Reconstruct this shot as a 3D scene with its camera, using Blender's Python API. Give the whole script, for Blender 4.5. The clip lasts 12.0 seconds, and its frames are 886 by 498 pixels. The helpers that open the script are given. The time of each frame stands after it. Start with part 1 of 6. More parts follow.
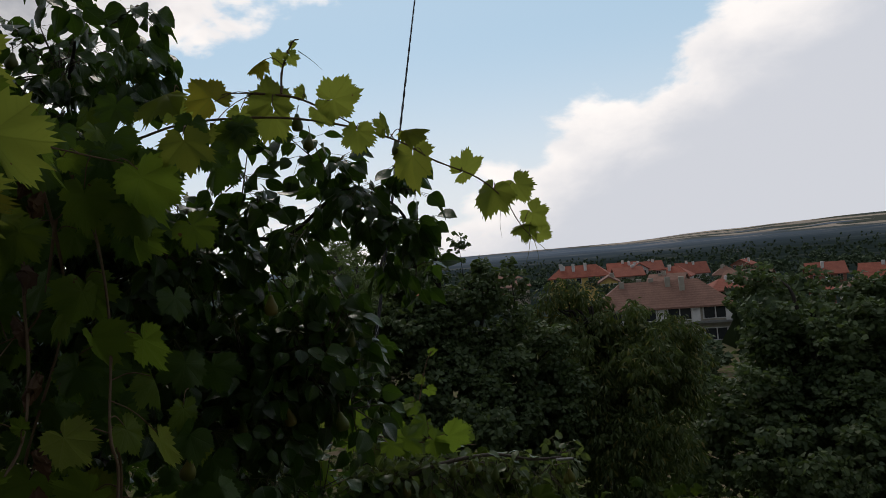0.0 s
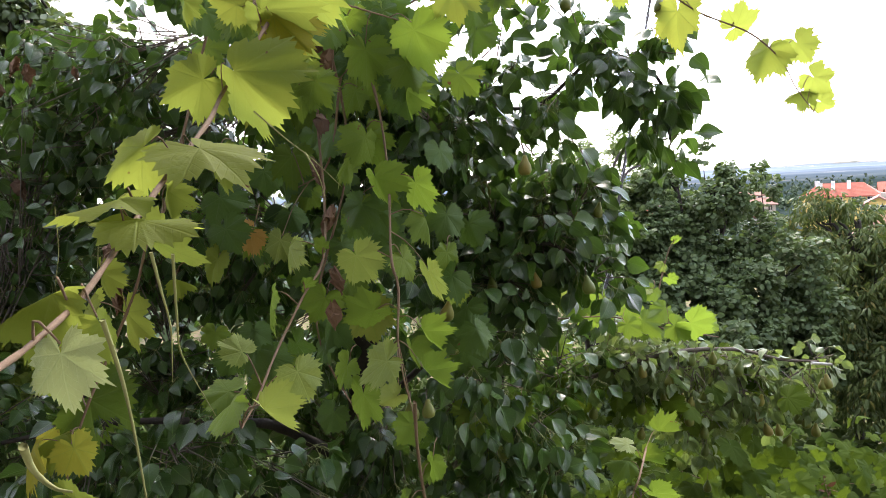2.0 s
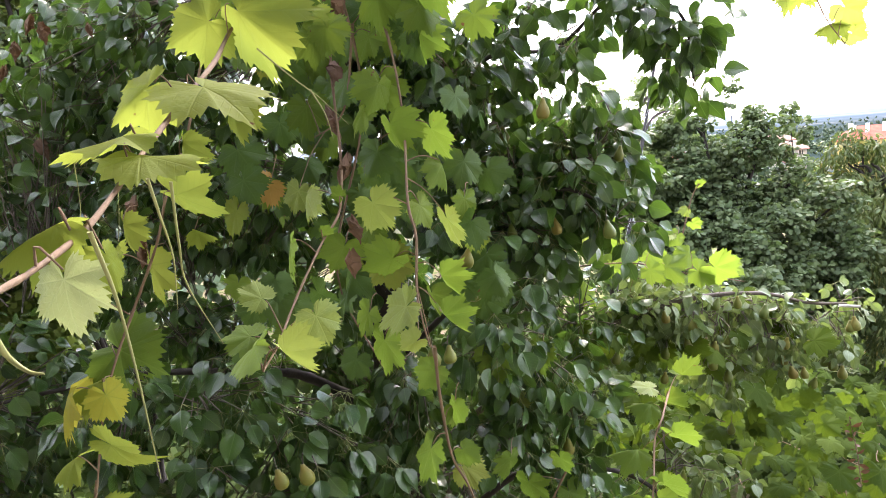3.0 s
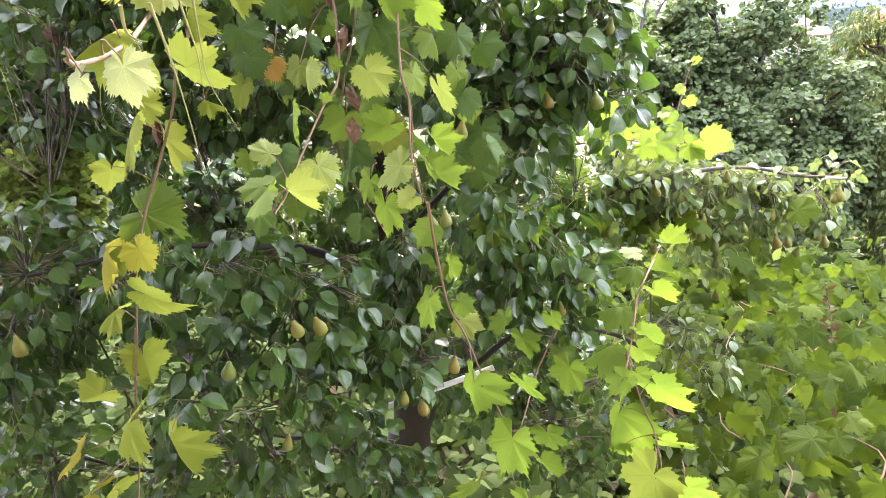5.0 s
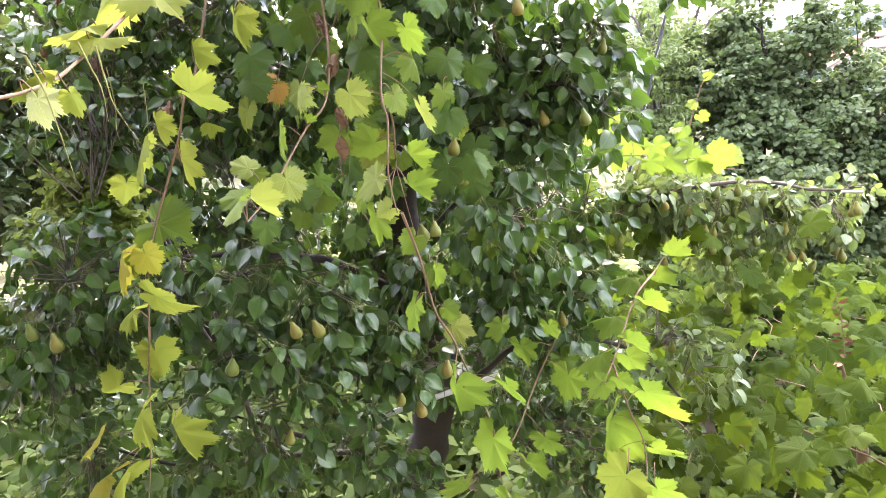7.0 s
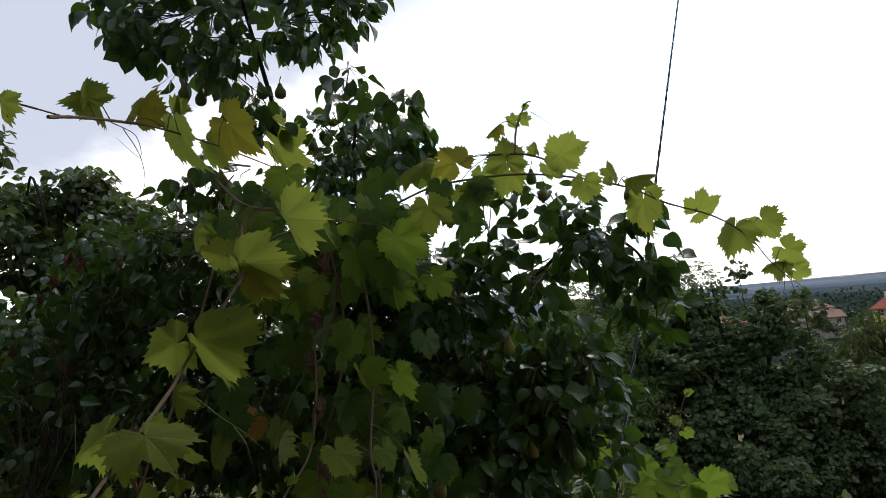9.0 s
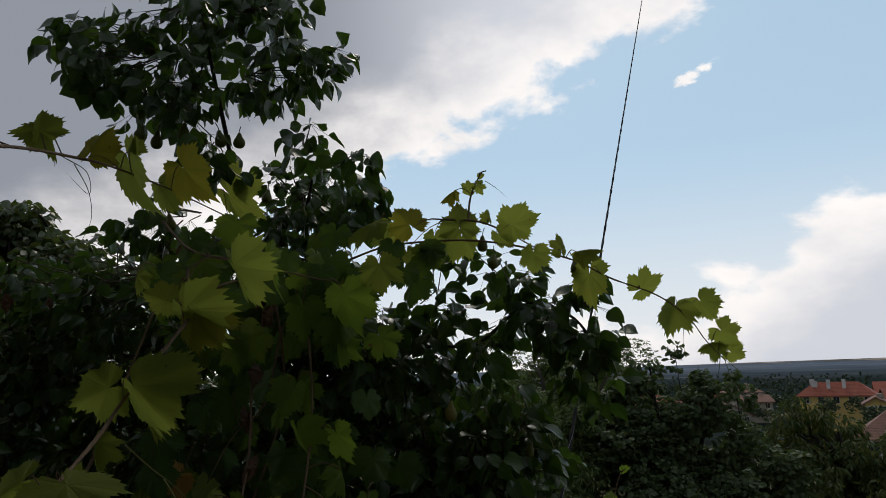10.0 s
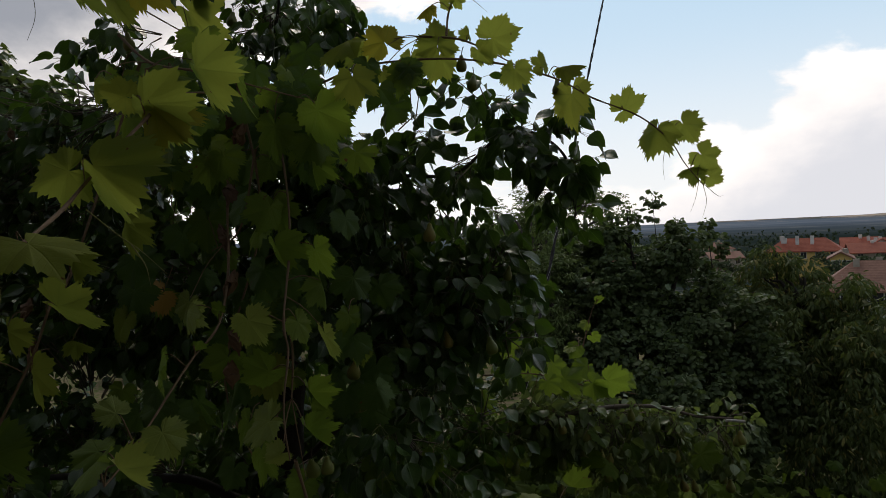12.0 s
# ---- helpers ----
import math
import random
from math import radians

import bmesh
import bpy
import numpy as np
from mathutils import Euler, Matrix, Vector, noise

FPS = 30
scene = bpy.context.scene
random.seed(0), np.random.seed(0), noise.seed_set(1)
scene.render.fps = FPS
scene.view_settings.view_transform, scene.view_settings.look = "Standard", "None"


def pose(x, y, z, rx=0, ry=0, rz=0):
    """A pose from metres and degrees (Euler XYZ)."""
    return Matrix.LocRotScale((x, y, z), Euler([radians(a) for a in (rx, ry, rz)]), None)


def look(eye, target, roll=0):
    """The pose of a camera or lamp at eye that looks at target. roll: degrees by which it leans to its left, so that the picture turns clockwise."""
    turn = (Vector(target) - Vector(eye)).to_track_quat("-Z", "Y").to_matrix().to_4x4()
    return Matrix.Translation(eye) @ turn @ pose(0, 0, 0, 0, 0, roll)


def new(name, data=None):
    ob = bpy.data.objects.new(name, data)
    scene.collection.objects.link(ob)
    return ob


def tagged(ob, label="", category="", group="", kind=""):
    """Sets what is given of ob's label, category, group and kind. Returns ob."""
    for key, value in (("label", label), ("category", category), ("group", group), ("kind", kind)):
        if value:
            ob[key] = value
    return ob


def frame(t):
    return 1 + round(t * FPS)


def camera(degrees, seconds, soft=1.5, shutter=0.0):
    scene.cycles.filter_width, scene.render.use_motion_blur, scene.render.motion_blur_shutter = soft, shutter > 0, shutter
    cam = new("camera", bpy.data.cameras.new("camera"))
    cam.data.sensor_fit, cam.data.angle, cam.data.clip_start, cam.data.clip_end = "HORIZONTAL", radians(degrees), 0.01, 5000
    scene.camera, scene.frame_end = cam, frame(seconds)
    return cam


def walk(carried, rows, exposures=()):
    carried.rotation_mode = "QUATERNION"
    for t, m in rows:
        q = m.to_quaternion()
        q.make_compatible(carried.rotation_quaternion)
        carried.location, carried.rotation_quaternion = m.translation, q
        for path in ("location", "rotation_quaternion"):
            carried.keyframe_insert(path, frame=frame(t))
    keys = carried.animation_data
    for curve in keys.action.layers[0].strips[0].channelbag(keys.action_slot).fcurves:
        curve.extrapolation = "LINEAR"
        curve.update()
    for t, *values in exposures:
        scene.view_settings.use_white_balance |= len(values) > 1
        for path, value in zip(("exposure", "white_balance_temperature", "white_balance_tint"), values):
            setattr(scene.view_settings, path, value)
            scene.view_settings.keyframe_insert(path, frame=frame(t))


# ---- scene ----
cam = camera(67.5, 12.0, soft=0.55)
PATH = [
    (0, (1.603, -1.045, 4.624), (2.159, 0.876, 4.651), -5.1),
    (0.5, (1.568, -1.055, 4.661), (1.869, 0.912, 4.85), -5.0),
    (1, (1.558, -1.045, 4.562), (1.656, 0.949, 4.68), -5.9),
    (1.2, (1.518, -0.997, 4.511), (1.539, 1.003, 4.517), -4.6),
    (1.4, (1.526, -1.029, 4.499), (1.476, 0.969, 4.436), -4.5),
    (1.5, (1.538, -1.036, 4.501), (1.452, 0.959, 4.396), -4.7),
    (2, (1.525, -1.049, 4.504), (1.401, 0.938, 4.315), -3.6),
    (2.5, (1.522, -1.053, 4.487), (1.365, 0.927, 4.256), -4.0),
    (3, (1.536, -1.046, 4.486), (1.332, 0.917, 4.166), -5.2),
    (3.5, (1.543, -1.068, 4.48), (1.296, 0.87, 4.051), -6.1),
    (3.7, (1.539, -1.078, 4.479), (1.304, 0.852, 4.007), -6.3),
    (5.3, (1.586, -1.218, 4.43), (1.314, 0.665, 3.816), -6.8),
    (5.5, (1.593, -1.24, 4.433), (1.27, 0.636, 3.821), -6.4),
    (6, (1.716, -1.274, 4.427), (1.347, 0.601, 3.835), -6.1),
    (6.5, (1.774, -1.288, 4.42), (1.395, 0.587, 3.837), -6.5),
    (6.7, (1.783, -1.285, 4.42), (1.374, 0.585, 3.842), -7.3),
    (8.3, (1.737, -1.169, 4.547), (1.357, 0.795, 4.536), -7.9),
    (8.5, (1.731, -1.164, 4.587), (1.373, 0.803, 4.649), -7.6),
    (9, (1.718, -1.176, 4.652), (1.467, 0.799, 4.84), -5.3),
    (9.5, (1.706, -1.197, 4.655), (1.624, 0.765, 5.043), -3.0),
    (10, (1.708, -1.184, 4.646), (1.632, 0.781, 5.014), -2.1),
    (10.5, (1.71, -1.173, 4.63), (1.677, 0.806, 4.917), -2.1),
    (11, (1.714, -1.156, 4.608), (1.713, 0.837, 4.788), -3.1),
    (11.5, (1.716, -1.152, 4.582), (1.708, 0.846, 4.694), -2.9),
    (12, (1.711, -1.142, 4.539), (1.672, 0.857, 4.493), -2.7),
]
EXPOSURE = [(0, -0.27, 6800, 14), (1.1, -0.22, 6800, 14), (1.5, 1.6, 6750, 17), (2, 3.05, 6700, 22), (2.5, 3.5, 6700, 24), (3.5, 4.1, 6700, 27), (5.5, 4.6, 6750, 29), (6.7, 4.55, 6750, 29),
            (8.3, 4.1, 6700, 25), (8.6, 3.2, 6700, 21), (9, 0.9, 6600, 15), (9.5, -0.05, 6750, 14), (10.5, -0.38, 6700, 13), (11.5, -0.32, 6900, 14), (12, -0.05, 7000, 15)]
walk(cam, [(t, look(eye, target, roll)) for t, eye, target, roll in PATH], EXPOSURE)

# ---- world, sun, exposure ----
world = bpy.data.worlds.new("sky")
scene.world = world
world.use_nodes = True
wt = world.node_tree
wt.nodes.clear()


class Graph:
    """Small helper to write node trees as expressions."""

    def __init__(self, tree):
        self.tree = tree

    def node(self, kind):
        return self.tree.nodes.new(kind)

    def put(self, socket, value):
        if isinstance(value, bpy.types.NodeSocket):
            self.tree.links.new(value, socket)
        else:
            socket.default_value = value

    def math(self, op, a, b=0.0, c=0.0, clamp=False):
        n = self.node("ShaderNodeMath")
        n.operation, n.use_clamp = op, clamp
        for s, v in zip(n.inputs, (a, b, c)):
            self.put(s, v)
        return n.outputs[0]

    def step(self, x, lo, hi, out_lo=0.0, out_hi=1.0):
        n = self.node("ShaderNodeMapRange")
        n.interpolation_type = "SMOOTHSTEP"
        for s, v in zip(n.inputs, (x, lo, hi, out_lo, out_hi)):
            self.put(s, v)
        return n.outputs[0]

    def noise(self, vector, scale, detail=5.0, rough=0.55, distort=0.0):
        n = self.node("ShaderNodeTexNoise")
        if vector is not None:
            self.put(n.inputs["Vector"], vector)
        n.inputs["Scale"].default_value = scale
        n.inputs["Detail"].default_value = detail
        n.inputs["Roughness"].default_value = rough
        n.inputs["Distortion"].default_value = distort
        return n.outputs["Fac"]

    def mix(self, f, a, b, blend="MIX"):
        n = self.node("ShaderNodeMix")
        n.data_type, n.blend_type = "RGBA", blend
        for s, v in zip((n.inputs[0], n.inputs[6], n.inputs[7]), (f, a, b)):
            self.put(s, (*v, 1.0) if isinstance(v, tuple) and len(v) == 3 else v)
        return n.outputs[2]

    def ramp(self, x, stops):
        n = self.node("ShaderNodeValToRGB")
        els = n.color_ramp.elements
        while len(els) < len(stops):
            els.new(0.5)
        for e, (p, c) in zip(els, stops):
            e.position, e.color = p, (*c, 1.0)
        self.put(n.inputs[0], x)
        return n.outputs["Color"]


SUN_AZ, SUN_EL = 4.0, 47.0   # degrees; the sun stands ahead, behind thin cloud
g = Graph(wt)
sky = g.node("ShaderNodeTexSky")
sky.sky_type, sky.sun_disc = "NISHITA", False
sky.sun_elevation, sky.sun_rotation = radians(SUN_EL), radians(SUN_AZ)
sky.air_density, sky.dust_density, sky.altitude = 1.0, 0.6, 300
ways = g.node("ShaderNodeTexCoord").outputs["Generated"]
sep = g.node("ShaderNodeSeparateXYZ")
g.put(sep.inputs[0], ways)
az = g.math("MULTIPLY", g.math("ARCTAN2", sep.outputs[0], sep.outputs[1]), 57.2958)
el = g.math("MULTIPLY", g.math("ARCSINE", sep.outputs[2]), 57.2958)
# cloud noise in azimuth and elevation, flattened towards the horizon
deck = g.node("ShaderNodeCombineXYZ")
g.put(deck.inputs[0], g.math("MULTIPLY", az, 0.1))
g.put(deck.inputs[1], g.math("MULTIPLY", el, 0.17))
billow = g.noise(deck.outputs[0], 1.15, 12.0, 0.56, 0.15)
fluff = g.noise(deck.outputs[0], 0.42, 5.0, 0.5)
wobble = g.math("ADD", g.math("MULTIPLY", g.math("SUBTRACT", billow, 0.5), 5.0), g.math("MULTIPLY", g.math("SUBTRACT", fluff, 0.5), 2.0))
# a bank of cumulus low to the east, a grey deck to the west and overhead, haze cloud along the horizon
bank = g.math("DIVIDE", g.math("SUBTRACT", g.math("MULTIPLY_ADD", az, 0.55, -4.2), el), 3.2)
west = g.math("DIVIDE", g.math("SUBTRACT", g.math("MULTIPLY_ADD", el, 2.5, -47.0), az), 10.0)
low = g.math("DIVIDE", g.math("SUBTRACT", 5.5, el), 4.0)
mass = g.math("MAXIMUM", bank, west)
# one small cloud alone in the blue
wu = g.math("SUBTRACT", az, 20.2)
wv2 = g.math("SUBTRACT", g.math("SUBTRACT", el, 22.9), g.math("MULTIPLY", wu, 0.34))
wisp = g.math("SUBTRACT", g.math("MULTIPLY", g.noise(deck.outputs[0], 6.0, 6.0, 0.7, 0.4), 3.4), g.math("ADD", g.math("MULTIPLY", g.math("MULTIPLY", wu, wu), 0.22), g.math("MULTIPLY", g.math("MULTIPLY", wv2, wv2), 1.9)))
wisp = g.math("SUBTRACT", wisp, 0.9)
cover = g.step(g.math("ADD", g.math("MAXIMUM", g.math("MAXIMUM", mass, wisp), g.math("MULTIPLY", low, 0.8)), wobble), 0.0, 0.75)
thick = g.step(g.math("ADD", mass, g.math("MULTIPLY", wobble, 0.6)), 0.4, 2.9)
shade = g.step(g.noise(deck.outputs[0], 0.9, 8.0, 0.6, 0.3), 0.38, 0.68)
westward = g.math("MULTIPLY", g.step(az, -16.0, 6.0), g.math("MULTIPLY", g.step(el, 34.0, 56.0, 1.0, 0.0), g.step(g.math("ABSOLUTE", az), 60.0, 105.0, 1.0, 0.0)))   # unseen sky overhead and behind made dark grey too, to dim the foliage
deep = g.mix(westward, (2.7, 3.0, 3.5), (6.1, 6.6, 7.3))
bright = g.mix(thick, (10.2, 10.1, 9.9), deep)
bright = g.mix(g.math("MULTIPLY", shade, 0.75), bright, g.mix(0.5, bright, deep))
blue = g.mix(0.75, sky.outputs[0], (4.6, 6.75, 8.3))
blue = g.mix(g.step(el, 1.0, 19.0, 0.78, 0.0), blue, (7.9, 8.3, 8.6))
tint = g.mix(g.math("MULTIPLY", cover, 0.96), blue, bright)
backdrop = g.node("ShaderNodeBackground")
g.put(backdrop.inputs["Color"], tint)
backdrop.inputs["Strength"].default_value = 0.12
wo = g.node("ShaderNodeOutputWorld")
wt.links.new(backdrop.outputs[0], wo.inputs[0])

sun = new("sun", bpy.data.lights.new("sun", "SUN"))
sun.data.energy, sun.data.angle, sun.data.color = 0.85, radians(14), (1.0, 0.95, 0.86)
sun.matrix_world = look((0, 0, 30), (-math.sin(radians(SUN_AZ)) * math.cos(radians(SUN_EL)),
                                     -math.cos(radians(SUN_AZ)) * math.cos(radians(SUN_EL)), 30 - math.sin(radians(SUN_EL))))

# ---- materials ----
def material(name):
    m = bpy.data.materials.new(name)
    m.use_nodes = True
    m.node_tree.nodes.clear()
    return m, Graph(m.node_tree)


def finish(gr, color, rough=0.6, metal=0.0, bump=None, strength=0.2, distance=0.01, translucent=None, amount=0.35, spec=0.5):
    p = gr.node("ShaderNodeBsdfPrincipled")
    gr.put(p.inputs["Base Color"], (*color, 1.0) if isinstance(color, tuple) else color)
    gr.put(p.inputs["Roughness"], rough)
    p.inputs["Metallic"].default_value = metal
    p.inputs["Specular IOR Level"].default_value = spec
    if bump is not None:
        b = gr.node("ShaderNodeBump")
        b.inputs["Strength"].default_value, b.inputs["Distance"].default_value = strength, distance
        gr.put(b.inputs["Height"], bump)
        gr.put(p.inputs["Normal"], b.outputs[0])
    shader = p.outputs[0]
    if translucent is not None:
        tr = gr.node("ShaderNodeBsdfTranslucent")
        gr.put(tr.inputs["Color"], (*translucent, 1.0) if isinstance(translucent, tuple) else translucent)
        mx = gr.node("ShaderNodeMixShader")
        mx.inputs[0].default_value = amount
        gr.put(mx.inputs[1], shader)
        gr.put(mx.inputs[2], tr.outputs[0])
        shader = mx.outputs[0]
    o = gr.node("ShaderNodeOutputMaterial")
    gr.put(o.inputs[0], shader)


def object_random(gr):
    return gr.node("ShaderNodeObjectInfo").outputs["Random"]


def island_random(gr):
    return gr.node("ShaderNodeNewGeometry").outputs["Random Per Island"]


def leaf_material(name, dark, light, glow, pick, veins=True, rough=0.55, amount=0.4, yellow=None, spots=False, spec=0.25, midrib=False):
    m, gr = material(name)
    rnd = pick(gr)
    uv = gr.node("ShaderNodeUVMap").outputs[0]
    pos = gr.node("ShaderNodeNewGeometry").outputs["Position"]
    patch = gr.noise(pos, 38, 4, 0.6)
    col = gr.mix(gr.math("ADD", gr.math("MULTIPLY", rnd, 0.75), gr.math("MULTIPLY", patch, 0.3), clamp=True), dark, light)
    tcol = gr.mix(rnd, tuple(c * 0.75 for c in glow), glow)
    if yellow:
        f = gr.step(rnd, 0.86, 0.97)
        col, tcol = gr.mix(f, col, yellow), gr.mix(f, tcol, tuple(c * 1.6 for c in yellow))
    bump = None
    if veins:
        s = gr.node("ShaderNodeSeparateXYZ")
        gr.put(s.inputs[0], uv)
        x, y = s.outputs[0], s.outputs[1]
        r = gr.math("SQRT", gr.math("ADD", gr.math("MULTIPLY", x, x), gr.math("MULTIPLY", y, y)))
        a = gr.math("ADD", gr.math("ARCTAN2", x, y), 6.7021)
        main = gr.math("MULTIPLY", gr.math("PINGPONG", a, 0.4189), r)     # ribs fan out every 48 degrees
        rib = gr.step(main, 0.004, 0.022, 1.0, 0.0)
        side = gr.math("PINGPONG", gr.math("ADD", gr.math("MULTIPLY", r, 1.0), gr.math("MULTIPLY", main, -1.1)), 0.07)
        rib2 = gr.math("MULTIPLY", gr.step(side, 0.002, 0.014, 1.0, 0.0), 0.5)
        vein = gr.math("MAXIMUM", rib, rib2)
        col = gr.mix(gr.math("MULTIPLY", vein, 0.35), col, tuple(min(1, c * 1.7 + 0.01) for c in light))
        tcol = gr.mix(gr.math("MULTIPLY", vein, 0.5), tcol, tuple(c * 0.5 for c in glow))
        pucker = gr.noise(uv, 9.0, 3, 0.5)
        bump = gr.math("ADD", gr.math("MULTIPLY", vein, -0.6), pucker)
    if midrib:
        s = gr.node("ShaderNodeSeparateXYZ")
        gr.put(s.inputs[0], uv)
        x = gr.math("ABSOLUTE", s.outputs[0])
        rib = gr.step(x, 0.006, 0.022, 1.0, 0.0)
        side = gr.step(gr.math("PINGPONG", gr.math("SUBTRACT", s.outputs[1], gr.math("MULTIPLY", x, 0.9)), 0.055), 0.002, 0.014, 1.0, 0.0)
        vein = gr.math("MAXIMUM", rib, gr.math("MULTIPLY", side, 0.3))
        col = gr.mix(gr.math("MULTIPLY", vein, 0.45), col, tuple(min(1, c * 1.7 + 0.01) for c in light))
        bump = gr.math("ADD", gr.math("MULTIPLY", vein, -0.6), gr.noise(uv, 7.0, 3, 0.5))
    if spots:
        blot = gr.step(gr.noise(pos, 55, 2, 0.5), 0.73, 0.78)
        col = gr.mix(blot, col, (0.16, 0.08, 0.03))
        tcol = gr.mix(blot, tcol, (0.10, 0.05, 0.02))
    finish(gr, col, rough, bump=bump, strength=0.35, distance=0.004, translucent=tcol, amount=amount, spec=spec)
    return m


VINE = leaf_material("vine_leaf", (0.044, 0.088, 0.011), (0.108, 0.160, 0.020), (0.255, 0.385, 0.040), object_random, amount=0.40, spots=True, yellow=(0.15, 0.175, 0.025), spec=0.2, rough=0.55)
# lighter, yellower copy of the vine leaf: sunlight on these shoots is in the colour
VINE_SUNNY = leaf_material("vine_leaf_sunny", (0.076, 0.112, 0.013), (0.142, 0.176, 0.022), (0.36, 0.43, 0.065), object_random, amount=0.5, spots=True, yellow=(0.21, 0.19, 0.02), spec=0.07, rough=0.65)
VINE_PALE = leaf_material("vine_leaf_pale_underside", (0.22, 0.25, 0.13), (0.30, 0.33, 0.19), (0.30, 0.36, 0.12), object_random, amount=0.3, spec=0.2)
# darker copy of the vine leaf: shade between the shoots put into the colour
VINE_DARK = leaf_material("vine_leaf_shaded", (0.03, 0.07, 0.017), (0.06, 0.11, 0.02), (0.14, 0.25, 0.03), object_random, amount=0.35, spots=True)
VINE_YOUNG = leaf_material("vine_leaf_young", (0.12, 0.17, 0.03), (0.20, 0.24, 0.06), (0.30, 0.37, 0.06), object_random, amount=0.38)
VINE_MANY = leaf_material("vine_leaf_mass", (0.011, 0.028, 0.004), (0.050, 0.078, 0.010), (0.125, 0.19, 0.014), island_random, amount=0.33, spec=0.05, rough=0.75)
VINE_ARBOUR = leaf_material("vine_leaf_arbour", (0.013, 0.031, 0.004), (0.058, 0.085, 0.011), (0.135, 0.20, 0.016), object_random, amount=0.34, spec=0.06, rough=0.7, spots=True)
AUTUMN = leaf_material("vine_leaf_turned", (0.30, 0.165, 0.04), (0.40, 0.24, 0.06), (0.48, 0.28, 0.06), object_random, amount=0.35)
PEAR_LEAF = leaf_material("pear_leaf", (0.008, 0.030, 0.007), (0.050, 0.105, 0.019), (0.10, 0.20, 0.02), object_random, veins=False, rough=0.28, amount=0.2, spec=0.42, midrib=True)
PEAR_MANY = leaf_material("pear_leaf_mass", (0.008, 0.030, 0.007), (0.050, 0.105, 0.019), (0.10, 0.20, 0.02), island_random, veins=False, rough=0.28, amount=0.2, spec=0.42, midrib=True)
# paler copy of the pear leaf: the second tree's stronger light put into colour
PEAR_LIT = leaf_material("pear_leaf_lit", (0.034, 0.062, 0.024), (0.092, 0.135, 0.052), (0.16, 0.22, 0.04), island_random, veins=False, rough=0.36, amount=0.28, spec=0.4)
PEAR_PALE = leaf_material("pear_leaf_bleached", (0.042, 0.080, 0.026), (0.125, 0.170, 0.066), (0.22, 0.30, 0.06), island_random, veins=False, rough=0.36, amount=0.3, spec=0.4, midrib=True)
HAZEL = leaf_material("hazel_leaf", (0.034, 0.064, 0.027), (0.098, 0.134, 0.056), (0.14, 0.21, 0.05), island_random, veins=False, rough=0.55, amount=0.3)
SHRUB = leaf_material("elder_leaf", (0.10, 0.15, 0.03), (0.20, 0.26, 0.06), (0.30, 0.40, 0.07), island_random, veins=False, rough=0.6, amount=0.4)
FINE = leaf_material("ash_leaf", (0.066, 0.108, 0.034), (0.13, 0.18, 0.06), (0.18, 0.26, 0.06), island_random, veins=False, rough=0.55, amount=0.3)
PEACH = leaf_material("cherry_leaf", (0.040, 0.068, 0.020), (0.092, 0.120, 0.036), (0.12, 0.17, 0.03), island_random, veins=False, rough=0.5, amount=0.3, yellow=(0.16, 0.15, 0.04))
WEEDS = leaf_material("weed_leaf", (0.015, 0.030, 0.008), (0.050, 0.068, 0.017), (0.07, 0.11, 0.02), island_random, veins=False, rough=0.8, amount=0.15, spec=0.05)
FAR = leaf_material("far_leaf", (0.04, 0.07, 0.035), (0.075, 0.11, 0.052), (0.09, 0.12, 0.045), island_random, veins=False, rough=0.7, amount=0.15)
RED_LEAF = leaf_material("reddened_leaf", (0.075, 0.034, 0.018), (0.125, 0.058, 0.030), (0.10, 0.045, 0.02), object_random, veins=False, rough=0.5, amount=0.3)
WITHERED = leaf_material("withered_leaf", (0.06, 0.034, 0.022), (0.17, 0.10, 0.06), (0.15, 0.07, 0.03), object_random, veins=False, rough=0.8, amount=0.15)


def bark(name, a, b, scale, bump=0.6):
    m, gr = material(name)
    c = gr.node("ShaderNodeTexCoord").outputs["Object"]
    n1, n2 = gr.noise(c, scale, 8, 0.65, 0.6), gr.noise(c, scale * 0.16, 3)
    col = gr.mix(gr.math("ADD", gr.math("MULTIPLY", n1, 0.7), gr.math("MULTIPLY", n2, 0.4), clamp=True), a, b)
    finish(gr, col, 0.85, bump=n1, strength=bump, distance=0.006, spec=0.25)
    return m


BARK = bark("pear_bark", (0.012, 0.010, 0.008), (0.048, 0.04, 0.034), 60)
TWIG = bark("pear_twig", (0.05, 0.04, 0.03), (0.12, 0.10, 0.08), 120, 0.3)
CANE = bark("vine_cane", (0.085, 0.052, 0.032), (0.20, 0.135, 0.082), 140, 0.25)
STALK_GREEN = bark("leaf_stalk_green", (0.09, 0.11, 0.035), (0.17, 0.18, 0.07), 200, 0.1)
GREEN_CANE = bark("vine_green_shoot", (0.14, 0.15, 0.05), (0.24, 0.24, 0.09), 120, 0.15)
SOIL = bark("dry_soil", (0.10, 0.075, 0.05), (0.24, 0.19, 0.14), 9, 0.5)


